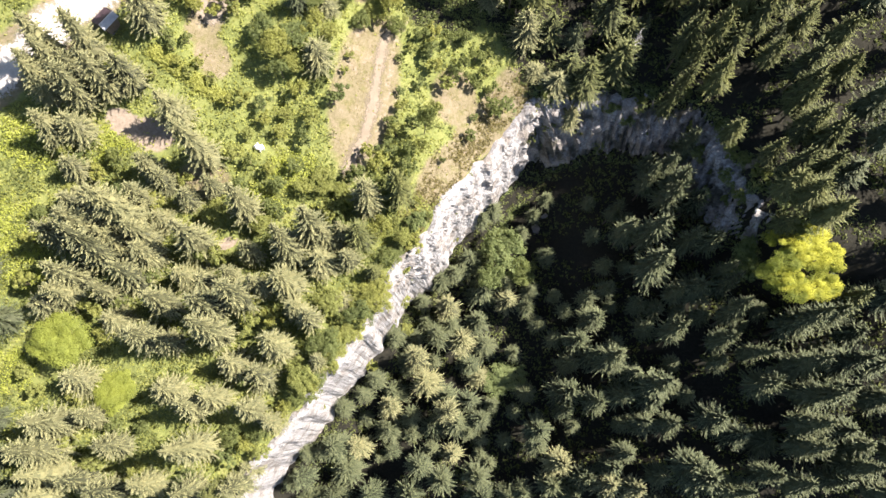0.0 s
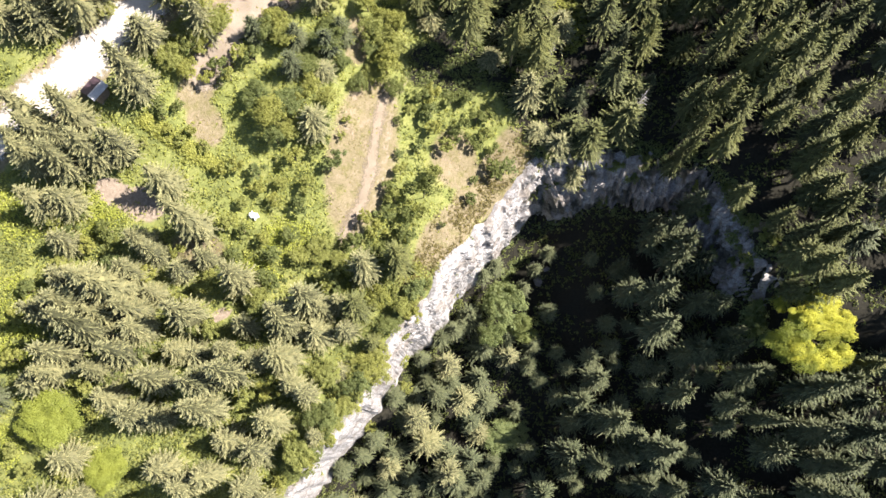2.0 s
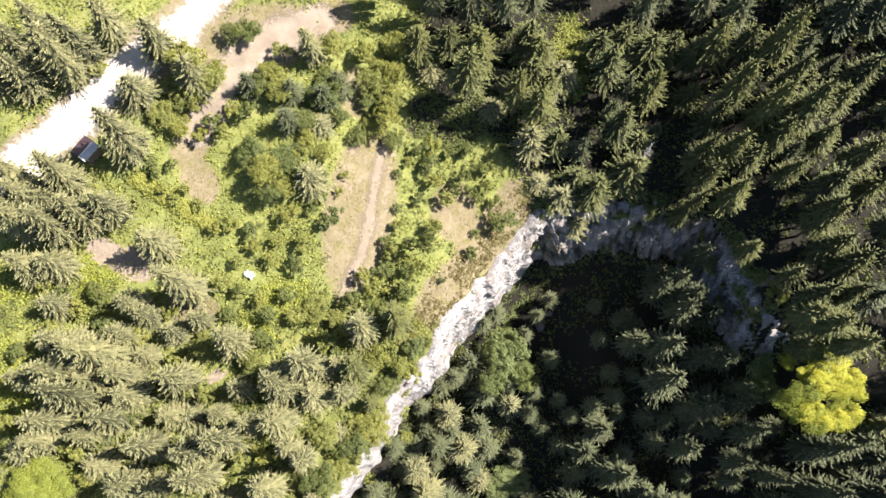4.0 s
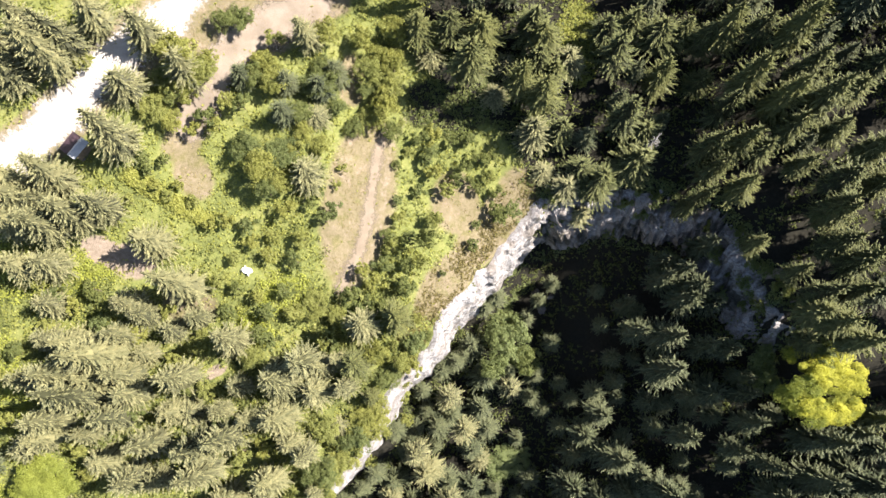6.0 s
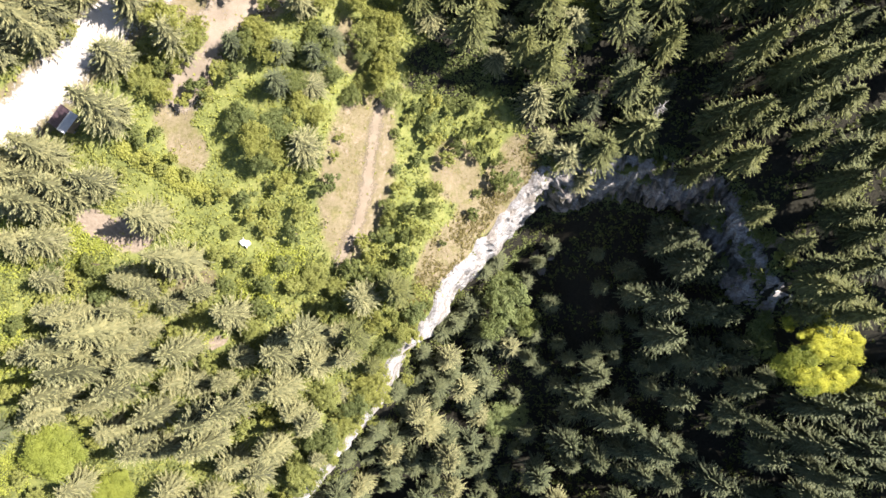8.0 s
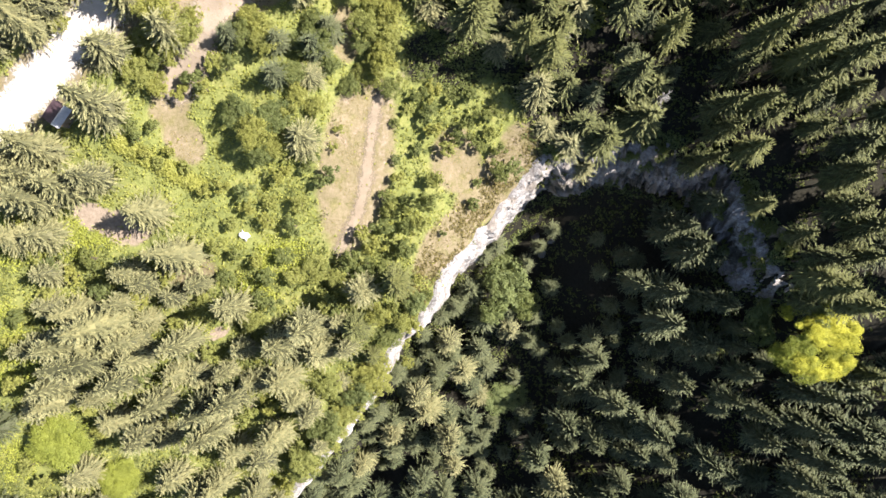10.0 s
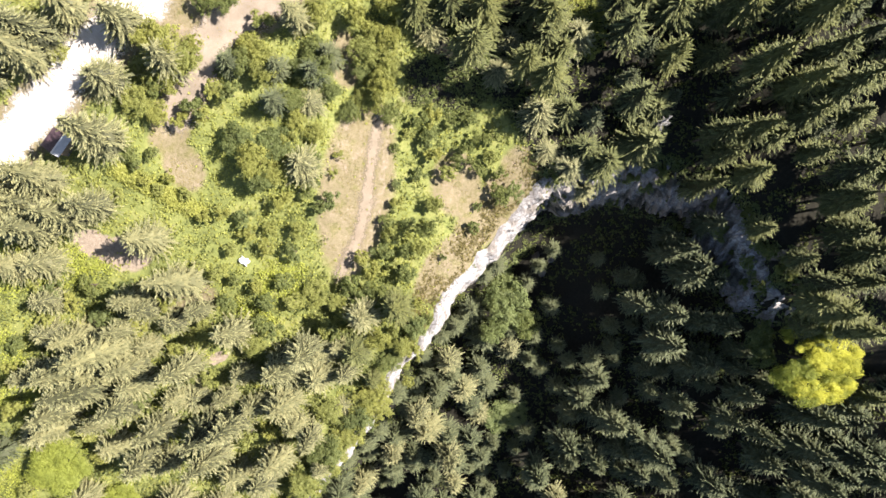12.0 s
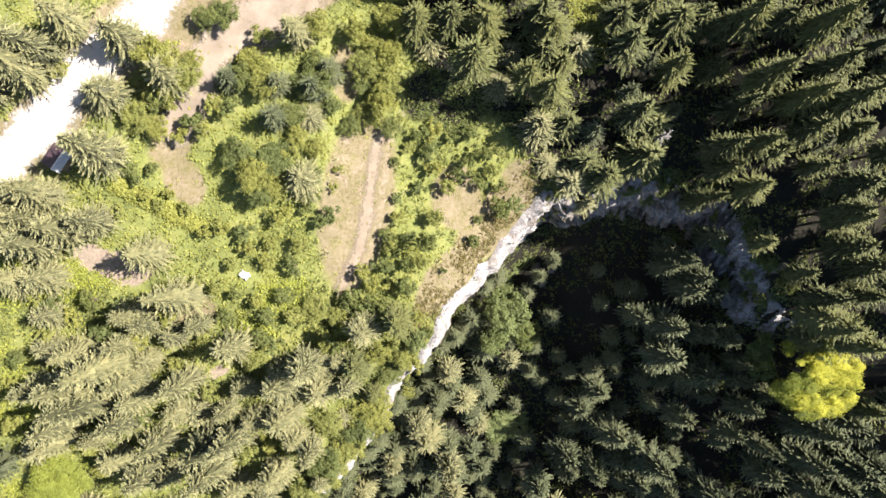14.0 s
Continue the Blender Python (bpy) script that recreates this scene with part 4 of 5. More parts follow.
grove("broadleaf trees of the gorge", "broadleaf", [
    (12.3, 36.3, 13.5, 4.6), (9.8, 32.6, 14.5, 3.4), (15.7, 32.4, 12.4, 3), (12.6, 40.6, 3.9, 2.6), (53.3, 30, 15.9, 3.4), (54.2, 32.4, 9.6, 3),
    (60.5, 32.4, 6.6, 3), (13.4, 12.9, 4.4, 3.4), (11, 10.8, 4.7, 2.8), (50.1, 44.4, 5.1, 1.8), (45.9, 50.4, 7.2, 2.4), (30.7, 56.4, 3.8, 1.6),
    (34.2, 58, 6, 2), (31, 59.3, 4.8, 1.8), (48.7, 43.4, 5.1, 1.8), (-4, 34.5, 5.5, 2),
])
grove("shrubs of the clearing", "shrub", [
    (-1.3, 66.8, 3.5, 1.57), (4, 66.2, 3.5, 1.46), (1.3, 65.8, 2.91, 1.26), (7.5, 63.8, 3.5, 1.57), (5.6, 63.5, 3.5, 1.36), (3.7, 62.3, 3.5, 1.57),
    (-3.4, 66.2, 2.91, 1.36), (-6.6, 67.7, 2.33, 1.26), (-3.9, 58.5, 2.91, 1.36), (-1.3, 61, 4.08, 1.89), (0.8, 58.6, 3.5, 1.57), (2.3, 60.3, 3.5, 1.57),
    (4.3, 60.2, 2.91, 1.36), (5.8, 59.1, 2.91, 1.46), (7.5, 61.2, 3.5, 1.46), (8.7, 58.7, 2.91, 1.26), (8.7, 55.4, 3.5, 1.68), (10.8, 56, 3.5, 1.68),
    (16.5, 55.5, 5.82, 1.78), (4.6, 50.5, 2.91, 1.46), (5.3, 53.6, 1.9, 0.94), (-5.5, 64.2, 2.11, 1.05),
])
grove("shrubs of the clearing", "shrub", [
    (-7.2, 62.1, 1.74, 0.94), (-2.1, 63.4, 3.5, 1.68), (-8.5, 50.8, 2.91, 1.36), (-7, 53.8, 2.91, 1.36), (-7.9, 49.1, 3.5, 1.57), (-9, 46.5, 4.08, 1.78),
    (-10.8, 43.5, 4.65, 1.89), (-12.4, 45.5, 4.08, 1.68), (-5.8, 43.5, 4.65, 1.89), (-10.2, 40.1, 4.65, 1.89), (-8, 37.4, 4.65, 1.89), (-11.7, 40.1, 4.65, 1.89),
    (-16.4, 53.9, 3.5, 1.57), (-18, 52.7, 3.5, 1.36), (-19.5, 55.1, 2.91, 1.26), (-14.1, 41.5, 4.65, 1.99), (-12.6, 38.4, 4.65, 2.1), (-5.8, 46.5, 4.65, 1.68),
    (-7.4, 56.8, 1.74, 0.84), (-18.3, 56.7, 2.33, 1.16), (-5.3, 50.8, 4.65, 1.68), (-16, 58, 1.74, 0.94),
])
grove("shrubs of the clearing", "shrub", [
    (-15.2, 60.5, 1.38, 0.84), (-0.1, 45.6, 1.74, 0.84), (-7.5, 43.9, 3.5, 1.57),
])
grove("shrubs of the bramble field", "shrub", [
    (-32.8, 43.8, 3.8, 1.6), (-30.8, 46.6, 3.1, 1.4), (-25.9, 47.3, 3.1, 1.3), (-23.8, 42.3, 3.8, 1.6), (-27.9, 41.2, 3.8, 1.5), (-30.6, 42.5, 3.1, 1.3),
    (-22, 46.6, 3.8, 1.5), (-20.9, 49.9, 3.8, 1.6), (-25, 49.9, 3.1, 1.4), (-28.2, 49.1, 3.1, 1.4), (-31.6, 52.2, 3.8, 1.6), (-34, 51.4, 3.1, 1.3),
    (-26.4, 39.1, 3.8, 1.6), (-32.2, 39.1, 3.1, 1.4), (-22.5, 39, 3.8, 1.6), (-23, 53.9, 3.8, 1.6), (-28.7, 51.5, 3.8, 1.6), (-40, 39.3, 3.8, 1.5),
    (-34.9, 35.8, 3.8, 1.6), (-39.9, 32.4, 3.8, 1.5), (-39.7, 59.8, 2.5, 1.2), (-41.7, 58.2, 2.5, 1.2),
])
grove("shrubs of the bramble field", "shrub", [
    (-38, 56.9, 2.5, 1.2), (-36.1, 54.6, 2.5, 1.2), (-39.7, 55.3, 2.5, 1.2), (-41.1, 56.4, 2.5, 1.2), (-42.1, 59.6, 2.5, 1.2), (-44.6, 54.1, 2.5, 1.3),
    (-33.8, 66, 3.8, 1.6), (-32.5, 65, 3.8, 1.5), (-35.6, 64.3, 3.1, 1.4), (-33.7, 72.3, 3.8, 1.5), (-36.5, 68.3, 3.8, 1.5), (-24.2, 77.3, 3.8, 1.6),
    (-38.1, 68, 3.8, 1.4), (-31.1, 68.3, 3.8, 1.6), (-28.9, 68, 3.8, 1.5), (-14.5, 73.6, 2.5, 1.1), (-18.1, 59.5, 3.1, 1.4), (-21.1, 59.3, 3.8, 1.6),
    (-21.4, 62.2, 5, 1.8),
])
grove("shrubs of the left slope", "shrub", [
    (-61.3, 33, 3.8, 1.8), (-62.8, 29.2, 3.8, 1.8), (-63.6, 23.1, 3.8, 1.8), (-50, 41.9, 3.8, 1.6), (-52.7, 39.5, 3.8, 1.6), (-55.4, 41.2, 3.8, 1.6),
    (-49.3, 37, 3.8, 1.7), (-44.8, 36.1, 3.8, 1.7), (-45.7, 41.1, 3.8, 1.6), (-57.4, 42.8, 3.8, 1.6), (-54.3, 44.4, 3.1, 1.4), (-37.8, 28, 5, 1.9),
    (-35.4, 27.6, 5, 1.9), (-32.7, 22.4, 5, 1.9), (-30.2, 21.8, 5, 1.8), (-45.4, 24.7, 5, 1.8), (-54, 19.6, 5, 1.8), (-49.8, 20.4, 5, 1.8),
    (-31.4, 9.6, 5, 2), (-52.1, 15.9, 5, 2), (2.4, 39.1, 2.5, 1.3), (-2.4, 35.8, 2.5, 1.2),
])
grove("shrubs of the left slope", "shrub", [
    (-12.4, 22.6, 3.8, 1.6), (-13.4, 18.9, 4.4, 1.6), (-14, 14, 3.8, 1.5), (-16.5, 19.5, 3.8, 1.5), (-16.8, 34.6, 5, 1.8), (-18, 35.5, 5, 1.8),
    (-25.9, 34.8, 5, 1.8), (-15, 37.2, 5, 1.8), (-27.6, 35.6, 3.8, 1.6), (-7.3, 21.4, 3.8, 1.5), (-6.3, 38.6, 3.8, 1.4), (-4.1, 38.5, 2.5, 1.1),
    (-7.6, 34.2, 3.8, 1.5), (-57, 36.3, 3.8, 1.6), (-52.6, 35.3, 3.8, 1.6), (-47.8, 31.8, 3.8, 1.6), (-46.9, 27.4, 3.8, 1.7), (-30.5, 18.5, 5, 1.9),
    (-27.1, 18.4, 5, 1.8), (-21.2, 18, 5, 1.8), (-54.6, -3.5, 5, 2), (-47.9, -4.4, 5, 2),
])
grove("shrubs of the left slope", "shrub", [
    (-47.5, 1.6, 3.8, 1.6), (-40.5, -6.2, 5, 2), (-31.9, -1, 5, 1.8), (-51.4, 2.4, 3.8, 1.7), (-62.4, 7.3, 3.8, 1.7), (-56.9, 6.6, 3.8, 1.7),
    (-25.7, 5.1, 5, 1.8), (-20.5, 12.2, 3.8, 1.5), (-18, 11.5, 3.1, 1.3), (-64.1, 9.8, 3.8, 1.7), (-58.4, -0.1, 5, 2), (-34.5, -2.7, 5, 2),
    (-29.5, -1.9, 3.8, 1.6), (-9.9, 22.2, 2.5, 1.2), (-22.2, 5.8, 2.5, 1),
])
grove("trees behind the yellow tree", "spruce", [
    (59.6, 49.4, 14, 2.7), (69, 22.6, 15, 2.8),
    (55.3, 39.1, 13, 2.87), (58.4, 37.6, 14, 2.87), (60.8, 35.2, 14, 2.99), (56.9, 35.1, 9, 2.15),
])


# ---- the hut by the road ----
def box(bm, x0, x1, y0, y1, z0, z1, bevel=0.02):
    made = bmesh.ops.create_cube(bm, size=1.0, matrix=Matrix.Translation(((x0 + x1) / 2, (y0 + y1) / 2, (z0 + z1) / 2)) @ Matrix.Diagonal((x1 - x0, y1 - y0, z1 - z0, 1)))
    if bevel:
        bmesh.ops.bevel(bm, geom=list({e for v in made["verts"] for e in v.link_edges}), offset=bevel, segments=1, affect="EDGES")


def box_bm(*args):
    bm = bmesh.new()
    box(bm, *args)
    return bm


def wood_material(name, dark, light):
    n = Nodes(name)
    stretch = n.add("ShaderNodeMapping")
    stretch.inputs["Scale"].default_value = (6.0, 6.0, 0.6)
    n.link(n.add("ShaderNodeTexCoord").outputs["Object"], stretch.inputs["Vector"])
    grain = n.noise(2.0, 6.0, 0.7, stretch.outputs["Vector"])
    return n.surface(n.ramp(grain, [(0.3, dark), (0.7, light)]), 0.85, grain, 0.01)


def metal_material(name, dark, light):
    n = Nodes(name)
    stain = n.noise(1.6, 6.0, 0.7, n.add("ShaderNodeTexCoord").outputs["Object"])
    return n.surface(n.ramp(stain, [(0.35, dark), (0.7, light)]), 0.55, stain, 0.005, 0.0, 0.4)


WALL_WOOD = wood_material("weathered_boards", (0.1, 0.075, 0.055), (0.24, 0.19, 0.14))
ROOF_DARK = metal_material("dark_brown_roofing", (0.035, 0.022, 0.03), (0.08, 0.05, 0.062))
# Sun-side slope: grey metal, with the sunlight on it put into the colour.
ROOF_PALE = metal_material("sunlit_grey_sheet", (0.28, 0.29, 0.31), (0.42, 0.43, 0.46))
TRIM = wood_material("pale_trim", (0.5, 0.47, 0.42), (0.7, 0.67, 0.62))


def hut(x, y, turn):
    thing = tagged(new("hut"), "small wooden hut with a dark brown roof beside the gravel road", "hut")
    z = min(float(height(x + dx, y + dy)) for dx in (-1.4, 1.4) for dy in (-1.4, 1.4))
    thing.matrix_basis = pose(x, y, z - 0.05, 0, 0, turn)
    part("base", box_bm(-1.35, 1.35, -1.2, 1.2, -0.3, 0.35), STONE, thing, "rough stone footing")
    for name, sides in (("wall", (-1.25, 1.25, -1.12, -1.04)), ("wall", (-1.25, 1.25, 1.04, 1.12)), ("wall", (-1.25, -1.17, -1.04, 1.04)), ("wall", (1.17, 1.25, -1.04, 1.04))):
        wall = part(name, box_bm(*sides, 0.35, 2.25), WALL_WOOD, thing)
        x0, x1, y0, y1 = sides
        along = np.linspace(0, 1, 9)
        for a, b in zip(along, along[1:]):
            if x1 - x0 > y1 - y0:
                out = 0.012 if y0 > 0 else -0.012
                board = box_bm(x0 + (x1 - x0) * a + 0.008, x0 + (x1 - x0) * b - 0.008, y0 + out, y1 + out, 0.36, 2.24, 0.006)
            else:
                out = 0.012 if x0 > 0 else -0.012
                board = box_bm(x0 + out, x1 + out, y0 + (y1 - y0) * a + 0.008, y0 + (y1 - y0) * b - 0.008, 0.36, 2.24, 0.006)
            part("board", board, WALL_WOOD, wall)
    door = part("door", box_bm(-0.4, 0.4, -1.17, -1.135, 0.4, 2.15, 0.01), TRIM, thing, "pale plank door")
    part("handle", box_bm(0.26, 0.3, -1.21, -1.17, 1.2, 1.34, 0.01), ROOF_PALE, door)
    # two roof slopes with a ridge across, the dark one the wider
    for name, run, rise, way, material, label in (("roof", 2.1, 0.75, -1, ROOF_DARK, "wide dark brown roof slope"), ("roof", 0.75, 0.75, 1, ROOF_PALE, "narrow grey roof slope, toned pale for sunlight")):
        bm = bmesh.new()
        pitch = math.atan2(rise, run)
        m = Matrix.Translation((0.7, 0, 2.98)) @ Matrix.Rotation(pitch * way, 4, "Y")
        length = math.hypot(run, rise)
        box(bm, 0.0, way * length, -1.5, 1.5, -0.03, 0.03, 0.0) if way > 0 else box(bm, -length, 0.0, -1.5, 1.5, -0.03, 0.03, 0.0)
        bm.transform(m)
        slope = part(name, bm, material, thing, label)
        for i in range(9):
            seam = bmesh.new()
            yy = -1.44 + 0.36 * i
            box(seam, *((0.02, length - 0.02) if way > 0 else (-length + 0.02, -0.02)), yy - 0.02, yy + 0.02, 0.031, 0.06, 0.0)
            seam.transform(m)
            part("seam", seam, material, slope)
    part("ridge_cap", box_bm(0.62, 0.78, -1.52, 1.52, 2.99, 3.05), TRIM, thing)
    bm = bmesh.new()
    for yy in (-1.08, 1.08):
        a = [bm.verts.new((px, yy + e, pz)) for e in (-0.03, 0.03) for px, pz in ((-1.2, 2.25), (1.2, 2.25), (0.7, 2.9))]
        bm.faces.new(a[:3][::-1]), bm.faces.new(a[3:])
        for i in range(3):
            j = (i + 1) % 3
            bm.faces.new((a[i], a[j], a[j + 3], a[i + 3]))
    part("gable", bm, WALL_WOOD, thing)


hut(-50.8, 60.9, -35)


# ---- a white sheet in the brambles ----
def sheet(x, y):
    u, v = np.meshgrid(np.linspace(-1, 1, 22), np.linspace(-1, 1, 22))
    px, py = u * 0.68 + 0.12 * np.sin(3 * v), v * 0.5 + 0.1 * np.sin(4 * u)
    top = 0.75 + 0.12 * np.sin(5 * u + 2 * v) * np.cos(4 * v) - 0.35 * np.maximum(np.abs(u), np.abs(v)) ** 4
    n = Nodes("white_plastic")
    white = n.surface(n.ramp(n.noise(3.0), [(0.3, (0.7, 0.7, 0.7)), (0.7, (0.85, 0.85, 0.86))]), 0.5)
    low = np.stack([px * 1.02, py * 1.02, top * 0 - 0.1], -1).reshape(-1, 3)
    verts = np.concatenate([np.stack([px, py, top], -1).reshape(-1, 3), low])
    faces = grid_faces(22, 22)
    rim = [*range(0, 21), *range(21, 463, 22), *range(483, 462, -1), *range(462, 0, -22)]
    rim = list(dict.fromkeys(rim))
    wall = [(a, b, b + 484, a + 484) for a, b in zip(rim, rim[1:] + rim[:1])]
    ob = tagged(new("tarpaulin", mesh_from("tarpaulin", verts, np.concatenate([faces, np.array(wall)]), white, True)), "crumpled white plastic tarpaulin thrown over a heap in brambles", "tarpaulin")
    ob.matrix_basis = pose(x, y, float(height(x, y)), 0, 0, -30)


sheet(-29.5, 45.2)


# ---- dead tree on the rim ----
def dead_tree(x, y, tall, lean_x, lean_y):
    rng = np.random.default_rng(8)
    thing = tagged(new("dead_tree"), "bleached dead conifer with bare broken branches above the cliff", "tree")
    thing.matrix_basis = pose(x, y, float(height(x, y)) - 0.2, lean_x, lean_y, 0)
    v, f = tube([(0, 0, 0), (0.1, 0, tall * 0.4), (0.05, 0.1, tall * 0.75), (0, 0, tall)], [0.28, 0.2, 0.12, 0.03], 8)
    part("trunk", mesh_from("trunk", v, f, BARK_DEAD, True), None, thing)
    for i in range(46):
        z = tall * rng.uniform(0.25, 0.97)
        a, r = rng.uniform(0, 6.28), (tall - z) * 0.2 * rng.uniform(0.6, 1.3) + 0.4
        w = np.array([math.cos(a), math.sin(a), 0])
        v, f = tube([np.array([0, 0, z]), w * r * 0.5 + np.array([0, 0, z + 0.05]), w * r + np.array([0, 0, z - 0.25 * r])], [0.075, 0.05, 0.02], 4)
        part("branch", mesh_from("branch", v, f, BARK_DEAD), None, thing)


dead_tree(32.9, 65.9, 10.6, 0, 2)
dead_tree(17.9, 75.0, 5.2, 4, 6)


# ---- boulders below the wall ----
def boulder(x, y, size, seed, lift=0.0):
    bm = bmesh.new()
    bmesh.ops.create_icosphere(bm, subdivisions=3, radius=1.0)
    for v in bm.verts:
        p = v.co * 1.1 + Vector((seed * 3.7, seed, 0))
        cut = noise.cell(p * 1.3) * 0.25
        v.co = v.co * (0.8 + cut + 0.3 * noise.noise(p)) * size
        v.co.z *= 0.7
    ob = tagged(new("boulder", from_bm("boulder", bm, STONE)), "angular pale limestone boulder fallen below the cliff", "boulder", "boulders below the cliff")
    ob.matrix_basis = pose(x, y, float(height(x, y)) + 0.25 * size + lift, seed * 40, seed * 25, seed * 70)


boulder(19.7, 43.0, 1.2, 1)
boulder(21.3, 45.2, 0.8, 4)
boulder(18.2, 46.1, 0.9, 8)
boulder(55.1, 28.7, 0.6, 9)
boulder(53.6, 27.9, 0.5, 10)


# ---- forest past the view and young growth under the canopy ----
def woods(name, label, x0, x1, y0, y1, count, gap, tall, wide, test=None, seed=0, thin=1):
    """Conifers that nobody could count, in one mesh."""
    rng = np.random.default_rng(seed)
    pieces, layers, made = [], [], 0
    for _ in range(count * 6):
        x, y = rng.uniform(x0, x1), rng.uniform(y0, y1)
        d = float(rim_distance(x, y)[0])
        if made >= count or test and not test(x, y, d) or min((x - a) ** 2 + (y - b) ** 2 for a, b in GROWN) < gap * gap:
            continue
        kinds = SPRUCES if x < -8 else FOREST
        _, _, verts, tips, tones = kinds[int(rng.integers(len(kinds)))]
        keep = np.repeat(np.arange(len(verts) // 3) % thin == 0, 3)
        a, w, h = rng.uniform(0, 6.28), rng.uniform(*wide) / 2.5, rng.uniform(*tall) / 16
        v = verts[keep] * np.array([w, w, h])
        c, s = math.cos(a), math.sin(a)
        pieces.append(np.stack([v[:, 0] * c - v[:, 1] * s + x, v[:, 0] * s + v[:, 1] * c + y, v[:, 2] + float(height(x, y))], -1))
        layers.append((tips[keep], tones[keep]))
        GROWN.append((x, y))
        made += 1
    verts = np.concatenate(pieces)
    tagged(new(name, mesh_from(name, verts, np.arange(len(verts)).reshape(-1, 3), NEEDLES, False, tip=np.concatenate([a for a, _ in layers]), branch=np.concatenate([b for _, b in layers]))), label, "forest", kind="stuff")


woods("young_spruces", "small dark spruces growing in the shade of the gorge", -26, 66, -6, 50, 42, 2.8, (5, 9), (1.5, 2.2), lambda x, y, d: d < -7, 1)
woods("young_spruces", "small dark spruces crowding the foot of the cliff", -32, 10, -10, 48, 48, 2.1, (6, 9), (1.7, 2.3), lambda x, y, d: -6 < d < -2.4, 7)
woods("young_spruces", "small dark spruces growing under the tall forest", 18, 62, 62, 84, 8, 3.0, (6, 10), (1.3, 1.9), lambda x, y, d: d > 4 and math.hypot(x - 22, y - 83) > 6, 2)
woods("far_forest", "dense tall spruce forest on the hillside", 61, 80, -12, 84, 34, 5.4, (13, 18), (2.6, 3.2), lambda x, y, d: abs(d) > 2 and x > 63 and math.hypot(x - 66, y - 30) > 7 and not (x < 72 and 4 < y < 26), 3)
woods("far_forest", "tall spruces at the upper edge of the forest", 54, 80, 75, 94, 15, 4.4, (12, 17), (2.6, 3.2), None, 12)
woods("far_forest", "dense dark spruce forest on the hillside", 78, 100, -20, 100, 45, 5.5, (14, 20), (2.6, 3.2), lambda x, y, d: abs(d) > 2, 8, 3)
woods("far_forest", "dense dark spruce forest behind the clearing", -22, 70, 84, 112, 95, 4.6, (12, 17), (2.4, 3.0), lambda x, y, d: math.hypot(x - 23, y - 86) > 7 and float(near_line(x, y, SPUR_LINE)) > 4, 4, 2)
woods("far_forest", "spruce forest on the slope beyond the road", -100, -60, -30, 110, 60, 5.0, (11, 16), (2.6, 3.2), lambda x, y, d: float(near_line(x, y, ROAD_LINE)) > 6 and x < -63 + 0.06 * (y - 20), 5, 2)
woods("far_forest", "spruce forest further down the gorge", -70, 70, -28, -9, 42, 4.5, (12, 17), (2.4, 3.0), lambda x, y, d: abs(d) > 5, 6, 3)


# ---- low growth: brambles, grass ----
def low_growth(name, label, category, material, count, per, size, rise, region, test, seed):
    rng = np.random.default_rng(seed)
    x0, x1, y0, y1 = region
    x, y = rng.uniform(x0, x1, count), rng.uniform(y0, y1, count)
    keep = test(x, y) > rng.random(count)
    x, y = x[keep], y[keep]
    r = rng.uniform(0.5, 1.0, len(x)) * rise
    v, f = leaf_cloud(rng, np.stack([x, y, height(x, y) + 0.1 * rise], -1), r, per, size, 0.8)
    tagged(new(name, mesh_from(name, v, f, material)), label, category, kind="stuff")


def sward(x, y):
    d, s = rim_distance(x, y)
    return (1 - dryness(x, y)) * (1 - bareness(x, y)) * (1 - woodland(x, y)) * (d > 0.6) * (near_line(x, y, ROAD_LINE) > 3.2)


def patchy(x, y, scale, shift):
    return 0.5 + 0.5 * np.sin(x * scale + shift + 2 * np.sin(y * scale * 0.7)) * np.sin(y * scale * 1.1 - shift + 1.5 * np.sin(x * scale * 0.6))


low_growth("brambles", "bright green bramble and fern thicket on the slope", "undergrowth", LEAVES_LIGHT, 16000, 8, 0.26, 0.95, (-84, 16, -16, 90), lambda x, y: sward(x, y) * (0.35 + 0.6 * patchy(x, y, 0.21, 1)) * (1 - 0.75 * blot(x, y, 0, 60, 11, 11)), 61)
low_growth("undergrowth", "dark green leafy undergrowth between the trees", "undergrowth", LEAVES, 13000, 7, 0.26, 0.9, (-84, 16, -16, 90), lambda x, y: sward(x, y) * smooth(0.45, 0.7, patchy(x, y, 0.3, 4)), 62)
low_growth("thicket", "dark leafy thicket filling the gaps between the spruces", "undergrowth", LEAVES, 9000, 11, 0.26, 1.5, (-84, -6, -16, 44), lambda x, y: sward(x, y) * smooth(0.4, 0.62, patchy(x, y, 0.37, 7)), 67)
low_growth("scrub", "brown and olive scrub along the cliff's rim", "undergrowth", SCRUB, 9000, 6, 0.2, 0.4, (-8, 16, 30, 62), lambda x, y: smooth(0.2, 0.8, rim_distance(x, y)[0]) * smooth(6.5, 3.5, rim_distance(x, y)[0]) * smooth(0.3, 0.6, patchy(x, y, 0.5, 1)), 68)
low_growth("hedge", "straight bramble hedge along a field edge", "hedge", LEAVES_LIGHT, 9000, 9, 0.24, 1.0, (-46, -33, 50, 59), lambda x, y: smooth(1.0, 0.4, near_line(x, y, [(-44.4, 57.6), (-34.6, 52.0)])), 69)
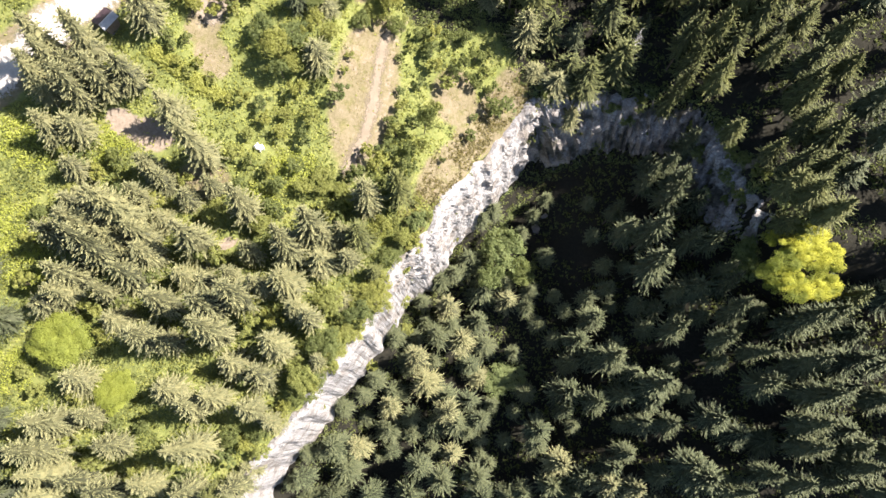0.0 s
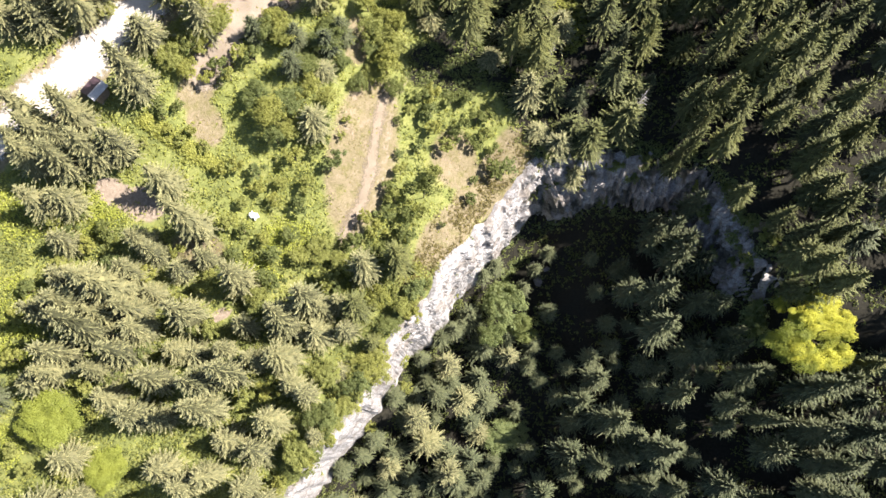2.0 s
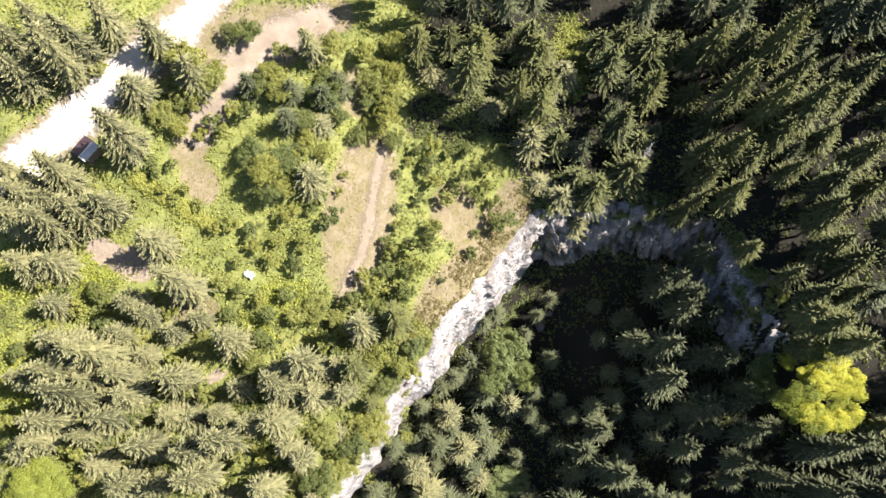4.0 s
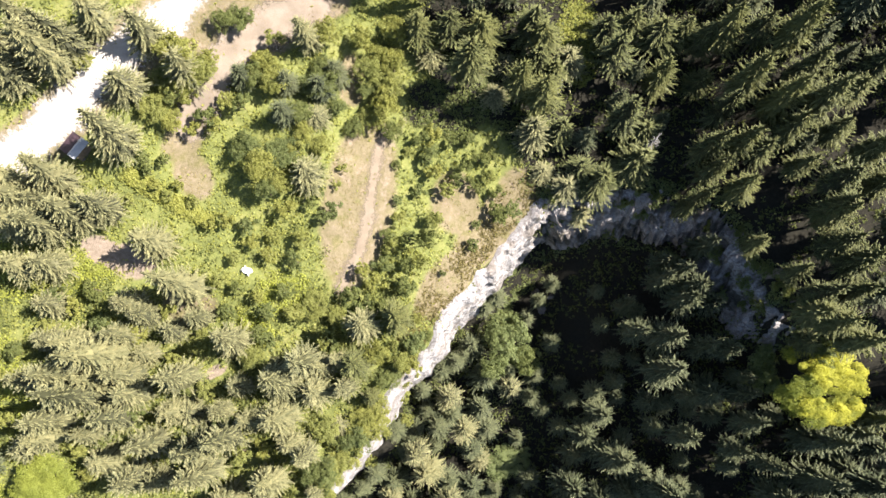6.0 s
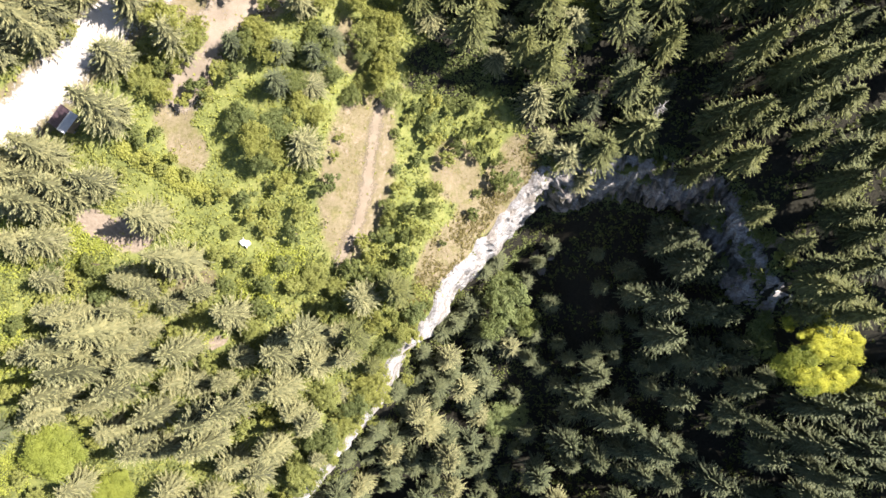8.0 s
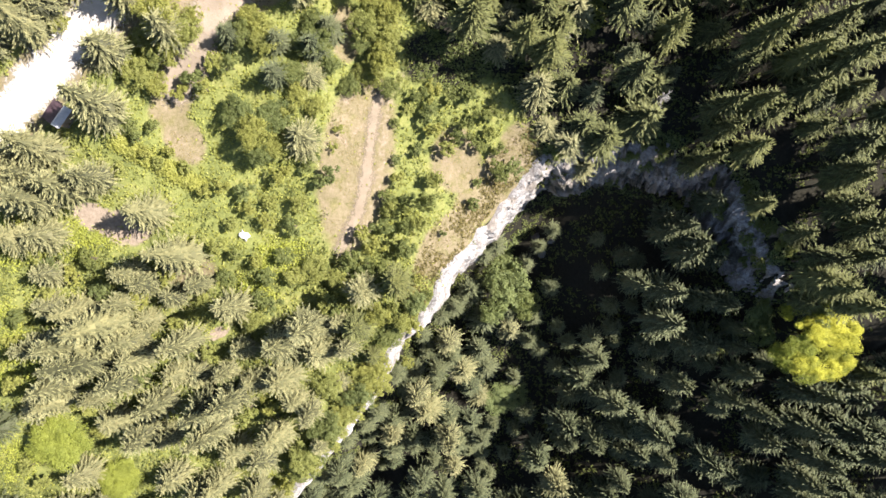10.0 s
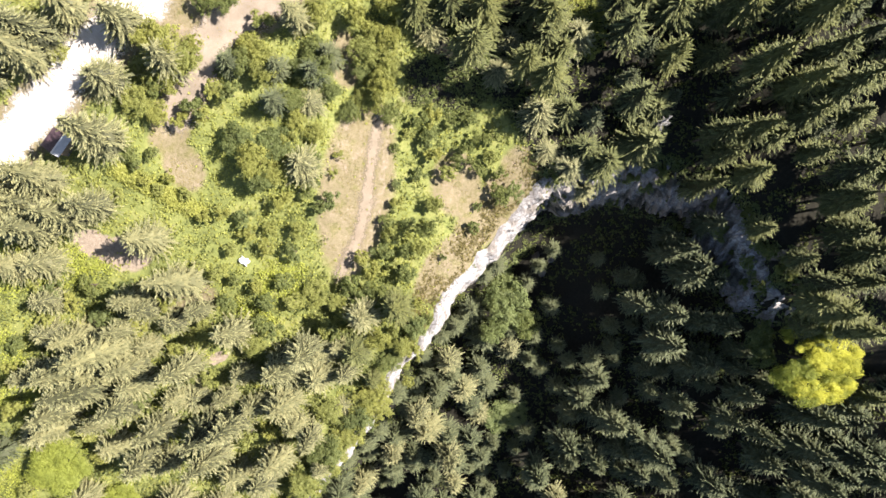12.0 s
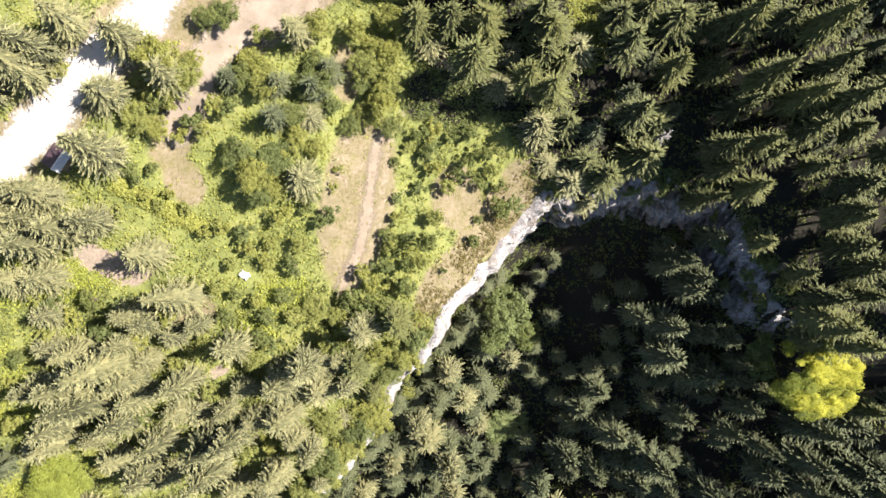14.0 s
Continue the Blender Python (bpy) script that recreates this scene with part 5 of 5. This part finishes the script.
# The scree plants are added leaf cover, darkening sunlit scree in place of tree shade.
low_growth("scree_plants", "dark ferns and scrub added for shade on the scree below the cliff", "undergrowth", LEAVES, 7000, 12, 0.26, 0.9, (-34, 18, -12, 56), lambda x, y: (rim_distance(x, y)[0] < -1.4) * (rim_distance(x, y)[0] > -8) * (rim_distance(x, y)[1] < 136) * smooth(0.05, 0.35, patchy(x, y, 0.4, 5)), 70)
low_growth("grass", "rough green and yellowing grass", "grass", GRASS_GREEN, 20000, 6, 0.22, 0.28, (-84, 18, -16, 90), lambda x, y: np.clip(sward(x, y) + 0.1 * dryness(x, y) * patchy(x, y, 0.6, 2), 0, 1) * 0.8, 63)
low_growth("dry_grass", "bleached dry grass tufts in the clearing", "grass", GRASS, 20000, 5, 0.12, 0.1, (-45, 18, 36, 86), lambda x, y: smooth(0.35, 0.7, patchy(x, y, 0.5, 6)) * dryness(x, y) * (near_line(x, y, TRACK_LINE) > 1.1) * (near_line(x, y, ROAD_LINE) > 3.2), 64)
low_growth("ledge_plants", "ferns and low shrubs on the ledges of the cliff", "undergrowth", LEAVES_BLUE, 9000, 8, 0.26, 0.6, (12, 62, 34, 66), lambda x, y: (np.abs(rim_distance(x, y)[0] + 3) < 4.5) * smooth(0.25, 0.55, patchy(x, y, 0.45, 3)), 66)
low_growth("edge_undergrowth", "shaded leafy undergrowth along the edge of the forest", "undergrowth", LEAVES, 1800, 9, 0.26, 0.7, (-7, 12, 65, 80), lambda x, y: woodland(x, y) * smooth(0.1, 0.4, patchy(x, y, 0.5, 3)), 71)
low_growth("forest_undergrowth", "sparse leafy undergrowth on the shaded forest floor", "undergrowth", LEAVES, 15000, 6, 0.32, 0.7, (-10, 80, -12, 92), lambda x, y: woodland(x, y) * smooth(0.2, 0.6, patchy(x, y, 0.27, 2)), 65)
low_growth("ferns", "bright lime-green bracken in open patches", "ferns", FERNS, 18000, 18, 0.24, 1.1, (-84, -14, -10, 76), lambda x, y: sward(x, y) * np.max([blot(x, y, -57.0, 43.9, 5, 3), blot(x, y, -52.3, 44.7, 4, 2.5), blot(x, y, -24.3, 42.0, 4, 3), blot(x, y, -64.1, 26.2, 4, 4), blot(x, y, -67.6, 10.3, 4, 3), blot(x, y, -28.9, 36.8, 3, 2.5), blot(x, y, -65.6, 30.7, 4, 5), blot(x, y, -62.9, 44.2, 5, 4)], axis=0), 71)
low_growth("meadow_grass", "sunlit green grass in a small glade", "grass", GRASS_GREEN, 3000, 8, 0.24, 0.4, (17, 28, 74, 93), lambda x, y: blot(x, y, 22, 83, 3.2, 7), 72)
